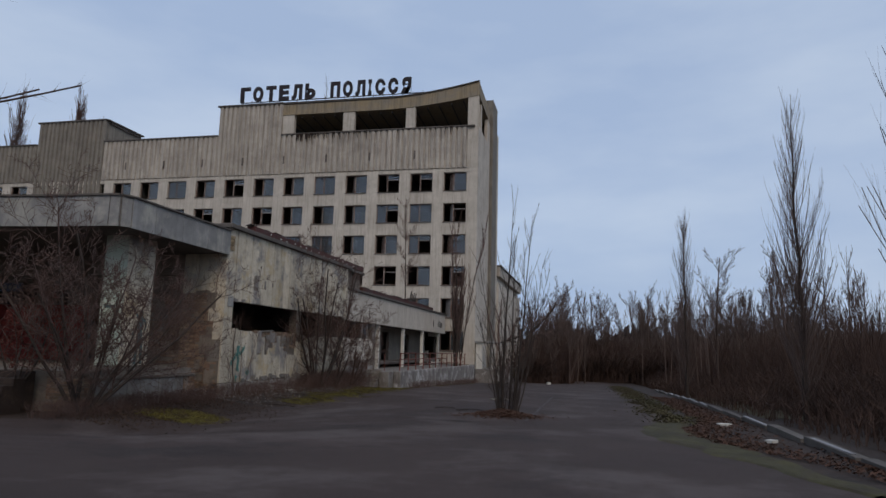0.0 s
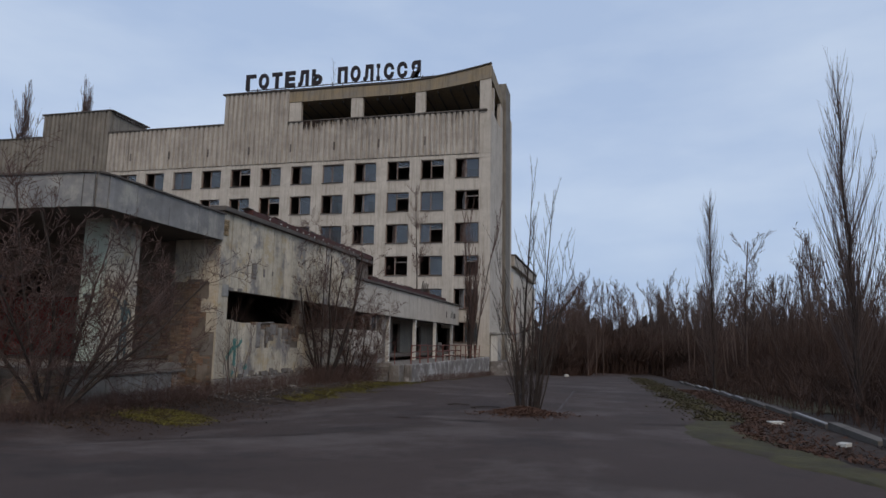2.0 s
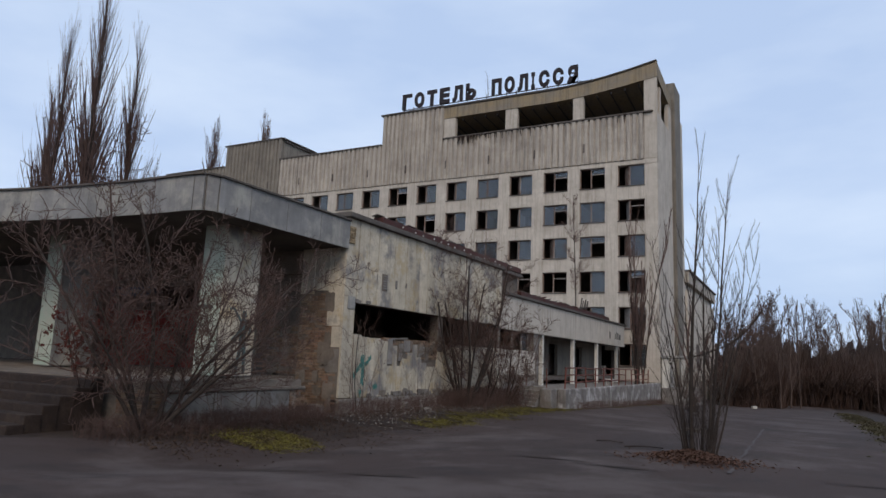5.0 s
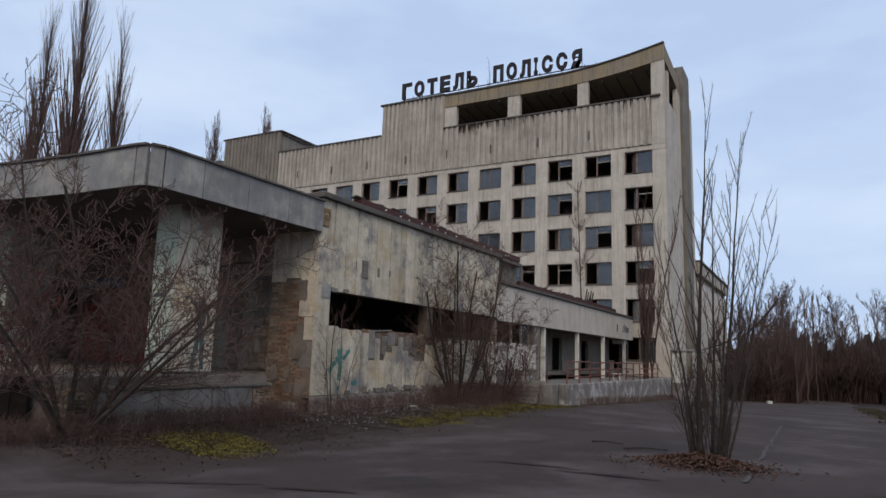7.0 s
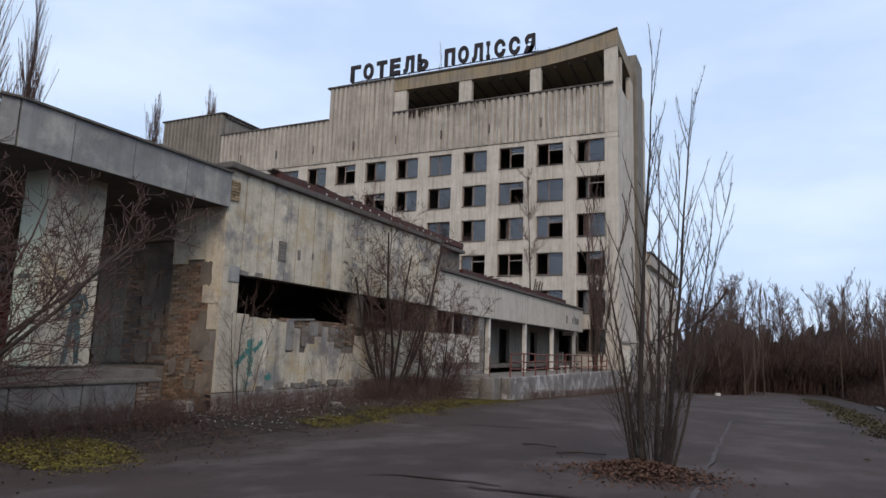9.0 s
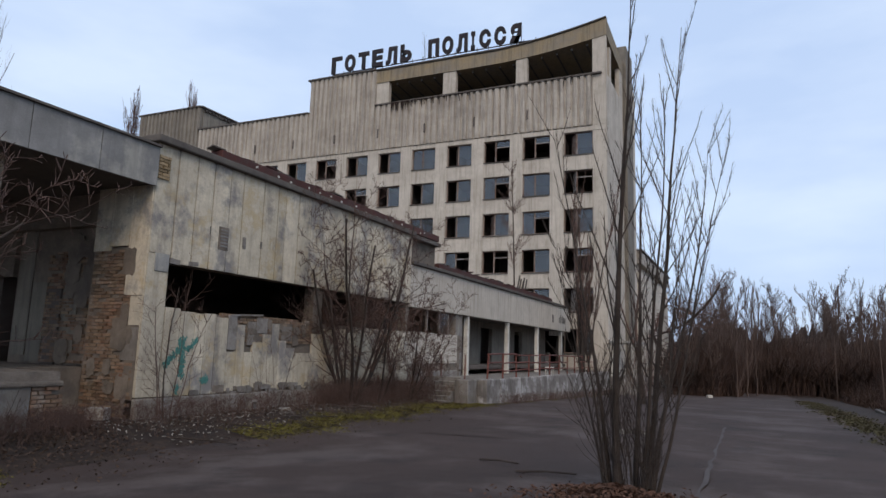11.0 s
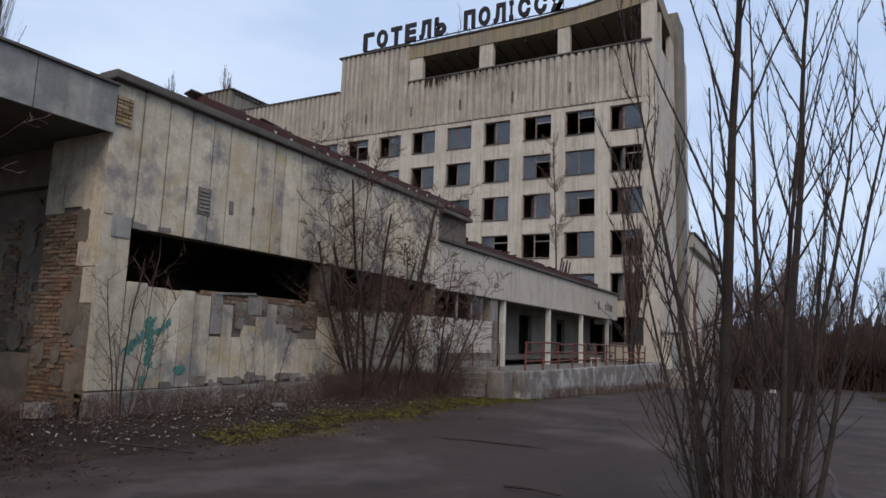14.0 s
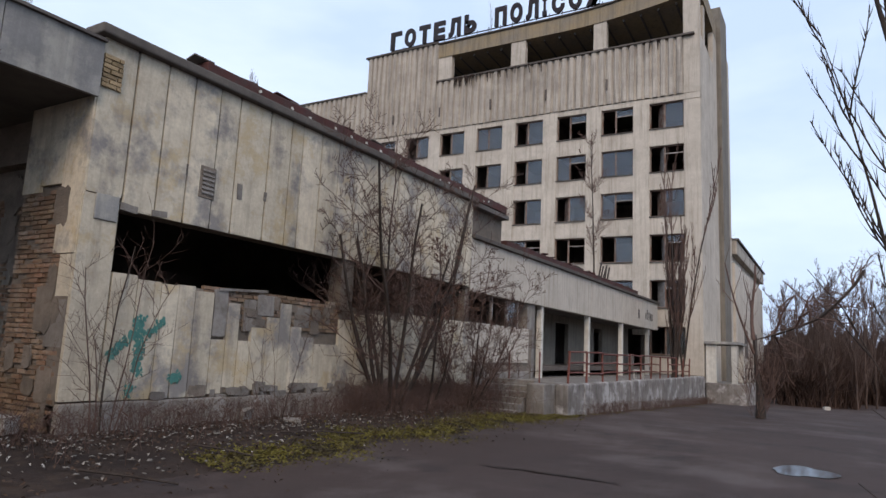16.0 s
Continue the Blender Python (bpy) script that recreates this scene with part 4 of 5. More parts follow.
def bush(at, n, h, spread, r=0.03, lift=0.2, levels=3, kids=9, shrink=0.44):
    out = []
    for i in range(n):
        a = rng.uniform(0, 6.283)
        s = rng.uniform(0.1, 1) * spread
        grow(rng, (at[0] + 0.15 * math.cos(a), at[1] + 0.15 * math.sin(a), at[2]), (math.cos(a) * s, math.sin(a) * s, 1), h * rng.uniform(0.6, 1.1), r * rng.uniform(0.6, 1.2), 0, levels, 0.62, lift, kids, 6, 0.13, 0.46, shrink, out, 0.28)
    return out


tree("shrub", (0.75, 7.2, 0.2), bush((0.75, 7.2, 0.15), 11, 6.4, 0.8, 0.05, kids=11, shrink=0.44), "large bare brown shrub against the panelled wall", "shrub", thick=0.022)
tree("shrub", (0.6, 11.0, 0.2), bush((0.9, 10.6, 0.1), 11, 4.0, 0.85, 0.028, kids=9), "bare brown shrub beside the terrace steps", "shrub", thick=0.022)
tree("shrub", (0.45, -6.9, 0.3), bush((0.45, -7.0, 0.25), 11, 4.9, 1.1, 0.05, kids=11, shrink=0.5), "large bare shrub before the porch plinth", "shrub", thick=0.022)
tree("sapling", (0.55, 0.4, 0.3), bush((0.55, 0.35, 0.2), 5, 3.2, 0.35, 0.016, levels=2, kids=9), "thin bare sapling at the wall's corner", "sapling", thick=0.012)
tree("sapling", (0.5, -3.2, 0.3), bush((0.6, -3.2, 0.2), 5, 1.0, 0.5, 0.01, levels=1), "small bare twiggy shrub by the plinth", "sapling", thick=0.009)
tree("sapling", (1.2, 3.6, 0.3), bush((0.9, 3.4, 0.15), 5, 2.2, 0.3, 0.01, levels=1), "thin dry stems by the wall", "sapling", thick=0.009)
tree("terrace_tree", (2.2, 32, 0.84), [s for k in range(12) for s in grow(rng, (2.2 + rng.uniform(-0.4, 0.4), 32 + rng.uniform(-0.6, 0.6), 0.8), (rng.uniform(-0.16, 0.2), rng.uniform(-0.1, 0.1), 1), rng.uniform(5, 12.5), 0.06, 0, 2, 0.3, 0.5, 22, 9, 0.05, 0.35, 0.22)], "tall bare tree grown up beside the tower corner", "tree")
tree("roof_birch", (-1.6, 29.5, 5.2), grow(rng, (-1.6, 29.5, 5.15), (0, 0, 1), 8.5, 0.055, 0, 2, 0.6, 0.25, 26, 9, 0.03, 0.35, 0.24), "slim bare birch rooted on the low roof", "tree", thick=0.03)
tree("roof_sapling", (-13.6, 39.5, 26.5), grow(rng, (-13.6, 39.5, 26.4), (0, 0, 1), 3.4, 0.03, 0, 2, 0.4, 0.4, 12, 6, 0.04, 0.4, 0.35), "thin sapling growing on the tower roof", "sapling", thick=0.02)


def leaf_part(owner, segs, n, size, mat, label, seed, chance=1.0):
    """Withered leaves hung on the thin twigs of a shrub."""
    r = random.Random(seed)
    thin = [q for q in segs if q[6] < 0.012]
    b = Build()
    for _ in range(n):
        q = r.choice(thin)
        u = r.random()
        c = Vector(q[0:3]).lerp(Vector(q[3:6]), u)
        k = len(b.v)
        e = Euler((r.uniform(0, 6.28), r.uniform(0, 6.28), r.uniform(0, 6.28)))
        sz = size * r.uniform(0.5, 1.3)
        for p in ((-1, 0, 0), (0, -0.45, 0.2), (1, 0, 0), (0, 0.45, 0.2)):
            v = Vector(p) * sz
            v.rotate(e)
            b.v.append(tuple(c + v))
        b.f += [(k, k + 1, k + 2), (k, k + 2, k + 3)]
    ob = part("leaves", b, mat, owner, label)
    ob["kind"] = "stuff"


seg = bush((-1.2, -7.4, 0.9), 6, 2.6, 0.8, 0.03, kids=7)
red = tree("red_shrub", (-1.2, -7.4, 0.9), seg, "shrub with withered dark red leaves before the porch", "shrub", thick=0.02)
leaf_part(red, seg, 900, 0.055, material("withered_red_leaves", (0.17, 0.04, 0.028), (0.1, 0.03, 0.025), scale=12), "withered dark red leaves", 5)
seg = bush((0.9, 8.6, 0.15), 4, 4.2, 0.9, 0.03, kids=6)
seedy = tree("shrub", (0.9, 8.3, 0.2), seg, "shrub with withered seed heads against the wall", "shrub", thick=0.02)
leaf_part(seedy, seg, 700, 0.045, LEAFM, "withered brown seed heads", 6)


def stump_tree():
    out = grow(rng, (7.1, 22.5, -0.25), (0.05, 0, 1), 2.9, 0.2, 2, 2, steps=5, wob=0.06)
    top = Vector(out[-1][3:6])
    grow(rng, top, (1, 0.2, 0.15), 4.8, 0.14, 0, 3, 0.65, 0.12, 14, 8, 0.34, 0.5, 0.5, out, 0.1)
    grow(rng, top, (-0.2, 0.3, 1), 3.0, 0.09, 0, 2, 0.5, 0.4, 6, 5, 0.1, 0.5, 0.5, out)
    grow(rng, top - Vector((0, 0, 0.5)), (-0.7, -0.5, 1.6), 3.6, 0.06, 0, 2, 0.5, 0.4, 6, 5, 0.1, 0.5, 0.5, out)
    for i in range(60):
        a = rng.uniform(0, 6.283)
        grow(rng, (7.1 + rng.uniform(-0.5, 0.5), 22.5 + rng.uniform(-0.5, 0.5), rng.uniform(-0.3, 1.6)), (math.cos(a) * 0.5, math.sin(a) * 0.5, 1), rng.uniform(0.8, 1.9), 0.012, 1, 2, 0.5, 0.3, 6, 3, 0.12, 0.6, 0.5, out)
    return out


tree("gnarled_tree", (7.1, 22.5, -0.2), stump_tree(), "gnarled bare tree with one long sideways limb", thick=0.04)

for name, x, y, h, r, lab in (("poplar", 20.1, 4.0, 11.4, 0.1, "tall bare poplar at the wood's edge"), ("poplar", 18.9, 24.0, 11.5, 0.1, "bare poplar at the wood's edge"),
                              ("poplar", 22.2, -1.6, 15.5, 0.14, "tall bare poplar close to the kerb"), ("poplar", -25.6, 7.4, 25.5, 0.35, "tall bare poplar behind the porch"),
                              ("poplar", -28.2, 7.0, 21.0, 0.33, "bare poplar behind the porch"), ("poplar", -25.4, 10.0, 21.5, 0.3, "bare poplar behind the porch"), ("poplar", -29.5, 7.2, 17.5, 0.3, "bare poplar behind the porch"), ("poplar", -60.5, 48.0, 33.0, 0.35, "far bare poplar behind the hotel"), ("poplar", -55.5, 53.0, 35.0, 0.35, "far bare poplar behind the hotel"), ("poplar", -53.0, 54.0, 31.0, 0.3, "far bare poplar behind the hotel")):
    z = gz(x, y) - 0.1
    tree(name, (x, y, z), poplar(rng, (x, y, z), h, r, 0.19 if x > 0 else 0.125, 150, 10), lab, "tree", "bare poplars", thick=0.05, mat_t=FARTWIG if x > 0 else TWIG)
# tree beside the square whose boughs reach out over it
def bough_tree():
    z = gz(2.6, -16.4)
    out = grow(rng, (2.6, -16.4, z - 0.1), (0.02, 0.0, 1), 5.5, 0.17, 2, 2, steps=6, wob=0.03)
    fork = Vector(out[3][3:6])
    for tip in ((6.8, -15.05, 4.95), (6.35, -15.2, 5.05), (7.3, -15.9, 5.75)):
        d = Vector(tip) - fork
        grow(rng, fork, d - Vector((0, 0, 0.25)), d.length, 0.03, 1, 2, 0.6, 0.15, 44, 10, 0.045, 0.3, 0.1, out, 0.3)
    grow(rng, fork, (-1, 0.5, 1.2), 3.5, 0.06, 0, 2, 0.5, 0.3, 10, 6, 0.1, 0.4, 0.4, out)
    grow(rng, out[5][3:6], (-0.2, -0.4, 1), 3.0, 0.06, 0, 2, 0.5, 0.3, 10, 6, 0.1, 0.4, 0.4, out)
    return out


tree("bare_tree", (2.6, -16.4, gz(2.6, -16.4)), bough_tree(), "bare tree reaching thin boughs over the square")
# young trees before the entrance steps
tree("shrub", (-10, -9.6, 0.3), bush((-9.5, -10.2, 0.2), 5, 6.0, 0.5, 0.05, levels=2), "bare young trees before the entrance steps", "shrub", thick=0.03)


def far_woods():
    """Woods past the road and to its side, and a thicket under them."""
    r = random.Random(77)
    protos = []
    for k in range(7):
        if k < 4:
            protos.append(np.array(poplar(r, (0, 0, 0), 10, 0.11, 0.16 + 0.05 * (k % 3), 34, 5)))
        else:
            protos.append(np.array(grow(r, (0, 0, 0), (0, 0, 1), 9, 0.11, 0, 3, 0.5, 0.3, 13, 8, 0.06, 0.45, 0.4)))
    rows = []

    def put(x, y, h, k):
        s = protos[k].copy()
        a = r.uniform(0, 6.283)
        c, sn, f = math.cos(a), math.sin(a), h / 10
        for o in (0, 3):
            X, Y = s[:, o].copy(), s[:, o + 1].copy()
            s[:, o], s[:, o + 1], s[:, o + 2] = x + (c * X - sn * Y) * f, y + (sn * X + c * Y) * f, gz(x, y) - 0.2 + s[:, o + 2] * f
        s[:, 6:] = np.maximum(s[:, 6:] * f * 0.8, 0.006 + 0.00008 * max(0, y))
        rows.append(s)

    for i in range(260):
        put(r.uniform(21, 64), r.uniform(18, 90), r.uniform(6.0, 10.8), r.randrange(2, 7))
    for i in range(120):
        put(r.uniform(4, 38), r.uniform(68, 100), r.uniform(7, 13.5), r.randrange(2, 7))
    for i in range(20):
        put(r.uniform(7, 12.5) - (1 if i % 2 else 0), r.uniform(44, 68), r.uniform(6, 11), r.randrange(7))
    for i in range(12):
        put(r.uniform(-85, -55), r.uniform(55, 80), r.uniform(24, 36), r.randrange(5))
    for i in range(10):
        put(r.uniform(-60, -35), r.uniform(-2, 14), r.uniform(8, 14), r.randrange(7))
    for i in range(45):
        x, y, h = r.uniform(18.5, 40), r.uniform(20, 75), r.uniform(4, 8)
        rows.append(np.array([(x, y, gz(x, y) - 0.1, x + r.gauss(0, 0.25), y, gz(x, y) + h, 0.06, 0.02)]))
    me = tubes("woods", np.concatenate(rows), FARTWIG, 3)
    tagged(part("woods", me, FARTWIG), "bare grey-brown woods beyond the road", "woods", kind="stuff")
    tw = []
    for i in range(30000):
        k = r.random()
        if k < 0.55:
            x, y = 18.8 + abs(r.gauss(0, 9)), r.uniform(-14, 70)
            if x < 21 and r.random() < 0.6:
                continue
            h = r.uniform(0.5, 2.6) * min(1, 0.35 + (x - 18.5) / 6)
        elif k < 0.9:
            x, y, h = r.uniform(4, 40), 62 + abs(r.gauss(0, 12)), r.uniform(1.2, 4.2)
        else:
            x, y, h = r.uniform(6.5, 9.0) + r.gauss(0, 0.3), r.uniform(46, 64), r.uniform(0.8, 2.8)
        z = gz(x, y) - 0.1
        dx, dy = r.gauss(0, 0.25) * h, r.gauss(0, 0.25) * h
        w = 0.010 + 0.0005 * max(0, y + 15)
        tw.append((x, y, z, x + dx * 0.5, y + dy * 0.5, z + h * 0.55, w, w * 0.8))
        for _ in range(3):
            tw.append((x + dx * 0.5, y + dy * 0.5, z + h * 0.55, x + dx + r.gauss(0, 0.2) * h, y + dy + r.gauss(0, 0.2) * h, z + h * r.uniform(0.8, 1.1), w * 0.8, w * 0.4))
    for i in range(11000):
        k = r.random()
        if k < 0.6:
            x, y, h = r.uniform(22, 60), r.uniform(8, 85), r.uniform(3.0, 6.6)
        elif k < 0.92:
            x, y, h = r.uniform(5, 40), r.uniform(66, 96), r.uniform(3.5, 7.5)
        else:
            x, y, h = r.uniform(6.5, 11), r.uniform(48, 66), r.uniform(2.5, 5.5)
        z = gz(x, y) - 0.1
        w = 0.014 + 0.0003 * max(0, y)
        dx, dy = r.gauss(0, 0.07) * h, r.gauss(0, 0.07) * h
        tw.append((x, y, z, x + dx, y + dy, z + h * 0.5, w * 1.3, w))
        for _ in range(6):
            u = r.uniform(0.35, 1)
            p = (x + dx * u, y + dy * u, z + h * 0.5 * u)
            tw.append((*p, p[0] + r.gauss(0, 0.1) * h, p[1] + r.gauss(0, 0.1) * h, p[2] + h * r.uniform(0.25, 0.5), w * 0.8, w * 0.35))
    tagged(part("undergrowth", tubes("undergrowth", tw, BRUSH, 3), BRUSH), "dense bare brown undergrowth along the wood", "undergrowth", kind="stuff")
    # distant wood
    b, rows = Build(), []
    pts = []
    for i in range(1200):
        a = radians(-75 + i * 0.195)
        d = 105 + 12 * noise.noise((i * 0.025, 0, 0))
        pts.append((12 + d * math.sin(a), 10 + d * math.cos(a)))
    rr = random.Random(9)
    low = [(x, y, -3) for x, y in pts]
    mid = [(x, y, 4.5 + 1.5 * noise.noise((i * 0.06, 5, 0))) for i, (x, y) in enumerate(pts)]
    high = [(x + 1, y + 1, 6.5 + 1.6 * noise.noise((i * 0.05, 1, 0)) + rr.uniform(-1.5, 1.5)) for i, (x, y) in enumerate(pts)]
    b.sweep([low, mid, high])
    tagged(part("backdrop", b, THICKET), "dark distant woodland edge", "woodland", kind="structure")


far_woods()


# ---------- kerb, litter, leaves ----------
def build_kerb():
    def kx(y):
        return 17.25 + 0.008 * (y + 8)
    k = thing("kerb", (17.8, 3, 0), "long low concrete kerb with a pale worn edge", "kerb", kind="structure")
    y = -18.0
    r = random.Random(4)
    while y < 30:
        L = 2.9
        x0, x1 = kx(y), kx(y + L)
        a = math.atan2(-(x1 - x0), L)
        zc = gz((x0 + x1) / 2 - 0.8, y + L / 2)
        piece("kerb_stone", COPING, k, ((x0 + x1) / 2, y + L / 2, zc - 0.03 + r.uniform(-0.03, 0.02)), (0.22, L - 0.04, 0.3), (r.uniform(-0.01, 0.01), r.uniform(-0.04, 0.04), a))
        if r.random() < 0.5:
            piece("kerb_cap", ICE, k, ((x0 + x1) / 2 - 0.03, y + L / 2, zc + 0.125), (0.09, L * r.uniform(0.5, 0.97), 0.03), (0, 0, a))
        y += L + r.uniform(0, 0.25)


build_kerb()


def scatter(name, mat, label, cat, n, where, size, flat=True, seed=1):
    """Many small curled leaves or chips in one mesh."""
    r = random.Random(seed)
    b = Build()
    for _ in range(n):
        x, y, z = where(r)
        s = size * r.uniform(0.5, 1.3)
        e = Euler((r.uniform(-0.7, 0.7), r.uniform(-0.7, 0.7), r.uniform(0, 6.28)))
        k = len(b.v)
        if flat:
            c = r.uniform(0.1, 0.5) * s
            pts = [(-s, 0, 0), (-0.2 * s, -0.5 * s, c), (s, 0, 0.2 * c), (-0.2 * s, 0.5 * s, c)]
            for p in pts:
                q = Vector(p)
                q.rotate(e)
                b.v.append((x + q.x, y + q.y, z + q.z + 0.25 * s))
            b.f += [(k, k + 1, k + 2), (k, k + 2, k + 3)]
        else:
            for p in ((-1, -0.6, -0.3), (1, -0.7, -0.3), (0.9, 0.6, -0.3), (-0.8, 0.7, -0.3), (-0.8, -0.3, 0.05), (0.5, -0.6, 0.2), (0.8, 0.3, -0.05), (-0.4, 0.6, 0.1)):
                q = Vector(p) * s
                q.rotate(Euler((e.x * 0.3, e.y * 0.3, e.z)))
                b.v.append((x + q.x, y + q.y, z + q.z + 0.2 * s))
            b.f += [tuple(k + i for i in q) for q in ((0, 3, 2, 1), (4, 5, 6, 7), (0, 1, 5, 4), (1, 2, 6, 5), (2, 3, 7, 6), (3, 0, 4, 7))]
    tagged(part(name, b, mat), label, cat, kind="stuff")


def pile(r):
    a, d = r.uniform(0, 6.283), abs(r.gauss(0, 0.5))
    x, y = 10.4 + 1.1 * d * math.cos(a), -2.5 + 1.0 * d * math.sin(a)
    return x, y, gz(x, y) + 0.02 + max(0, 0.2 - 0.2 * d) * r.random()


def verge(r):
    y = r.uniform(-18, 16)
    x = min(road_right(y) + 0.9 + abs(r.gauss(0.2, 0.7)), 17.1)
    return x, y, gz(x, y) + 0.02


def wall_foot(r):
    y = r.uniform(-1, 13)
    x = 0.1 + abs(r.gauss(0, 1.0))
    return x, y, gz(x, y) + 0.015


def moss_edge(r):
    y = r.uniform(0.6, 14) if r.random() < 0.8 else r.uniform(14, 34)
    k = noise.noise((2.2, y * 0.55, 1.0))
    x = road_left(y) - 0.35 + r.gauss(0, 0.3 + 0.25 * max(0.0, k)) + 0.5 * k
    return x, y, gz(x, y) + 0.012


def moss_patch(r):
    a, d = r.uniform(0, 6.283), math.sqrt(r.random())
    x, y = 2.15 + 0.85 * d * math.cos(a) + 0.25 * r.gauss(0, 1), -5.2 + 1.0 * d * math.sin(a)
    return x, y, gz(x, y) + 0.012


def debris(r):
    y = r.uniform(-1.5, 9)
    x = 0.2 + abs(r.gauss(0.6, 0.8))
    return x, y, gz(x, y) + 0.012


def verge_tufts(r):
    y = r.uniform(-2.5, 45)
    x = road_right(y) + 0.2 + r.gauss(0, 0.35) + 0.4 * noise.noise((3.3, y * 0.5, 2))
    return x, y, gz(x, y) + 0.012


def lane(r):
    y = r.uniform(-8, -1.5) if r.random() < 0.6 else r.uniform(-1, 13)
    x = 0.5 + abs(r.gauss(0, 1.2))
    return x, y, gz(x, y) + 0.015


scatter("leaf_litter", LEAFM, "heap of dry brown leaves round the sapling clump", "leaves", 4200, pile, 0.036, seed=2)
scatter("leaf_litter", LEAFM, "dry brown leaves along the verge", "leaves", 9000, verge, 0.045, seed=3)
scatter("moss", MOSS, "yellow-green moss along the road's broken edge", "moss", 15000, moss_edge, 0.03, seed=14)
scatter("moss", MOSS, "patch of yellow-green moss before the porch plinth", "moss", 5200, moss_patch, 0.03, seed=15)
scatter("leaf_litter", LITTER, "weathered leaves along the building's foot", "leaves", 6500, lane, 0.034, seed=4)
scatter("dead_grass", GRASSM, "tufts of pale dead grass along the road's edge", "grass", 7000, verge_tufts, 0.06, seed=17)
scatter("debris", RUBBLE, "pale flakes of paint and panel strewn by the wall", "debris", 900, debris, 0.028, seed=16)
scatter("rubble", RUBBLE, "crumbs of fallen plaster and panel at the wall's foot", "rubble", 900, wall_foot, 0.026, False, seed=5)


def dry_stems():
    r = random.Random(31)
    tw = []
    for i in range(5200):
        k = r.random()
        if k < 0.4:
            y, x = r.uniform(6.0, 12.8), 0.15 + abs(r.gauss(0.3, 0.7))
            h = r.uniform(0.2, 0.85)
        elif k < 0.55:
            y, x = r.uniform(-1.5, 6.5), 0.15 + abs(r.gauss(0, 0.6))
            h = r.uniform(0.12, 0.55)
        elif k < 0.85:
            y, x = r.uniform(-8.5, -1.5), 0.3 + abs(r.gauss(0, 0.5))
            h = r.uniform(0.1, 0.5)
        else:
            y, x = r.uniform(14, 36), 3.0 + abs(r.gauss(0, 0.25))
            h = r.uniform(0.15, 0.5)
        z = gz(x, y) - 0.02
        w = 0.0045
        mx, my = x + r.gauss(0, 0.18) * h, y + r.gauss(0, 0.18) * h
        tw.append((x, y, z, mx, my, z + h * 0.6, w, w * 0.8))
        for _ in range(3):
            tw.append((mx, my, z + h * 0.6, mx + r.gauss(0, 0.3) * h, my + r.gauss(0, 0.3) * h, z + h * r.uniform(0.7, 1.1), w * 0.8, w * 0.4))
    tagged(part("dry_stems", tubes("dry_stems", tw, TWIG, 3), TWIG), "tangle of dry brown stems at the wall's foot", "dry stems", kind="stuff")


dry_stems()


def loose(name, mat, label, cat, at, size, turn):
    ob = piece(name, mat, None, (at[0], at[1], gz(at[0], at[1]) + size[2] / 2 + 0.005), size, turn)
    return tagged(ob, label, cat)


loose("rubble_block", RUBBLE, "pale broken block lying by the wall corner", "rubble", (-0.35, -0.55), (0.4, 0.3, 0.24), (0, 0, 0.4))
loose("panel_shard", RUBBLE, "pale shard of fallen panel", "rubble", (0.45, 3.2), (0.08, 0.26, 0.22), (0.2, 0.3, 0.2))
loose("panel_shard", RUBBLE, "pale shard of fallen panel", "rubble", (0.9, 3.9), (0.3, 0.2, 0.05), (0.1, 0.0, 0.9))
loose("white_block", WHITE, "small white block beside the far road", "block", (9.0, 42), (0.34, 0.26, 0.2), (0, 0, 0.5))
loose("litter_bag", WHITE, "crumpled white litter on the verge", "litter", (16.3, -2.2), (0.34, 0.2, 0.07), (0, 0, 0.3))
loose("litter_bag", WHITE, "crumpled white litter on the verge", "litter", (16.5, -6.2), (0.26, 0.16, 0.06), (0, 0, 0.9))
for x, y, L, a in ((1.9, 3.6, 1.5, 1.1), (2.1, 1.2, 0.9, 0.3), (2.6, -0.6, 1.1, 0.5), (9.2, -1.1, 0.8, 0.2), (8.3, -0.5, 0.7, -0.3)):
    b = Build()
    dx, dy = math.cos(a) * L / 2, math.sin(a) * L / 2
    b.bar((x - dx, y - dy, gz(x - dx, y - dy) + 0.04), (x, y, gz(x, y) + 0.07), 0.016, 5)
    b.bar((x, y, gz(x, y) + 0.07), (x + dx, y + dy + 0.08, gz(x + dx, y + dy) + 0.05), 0.013, 5)
    tagged(part("fallen_branch", b, BARK), "dead branch lying on the ground", "branch", "fallen branches")


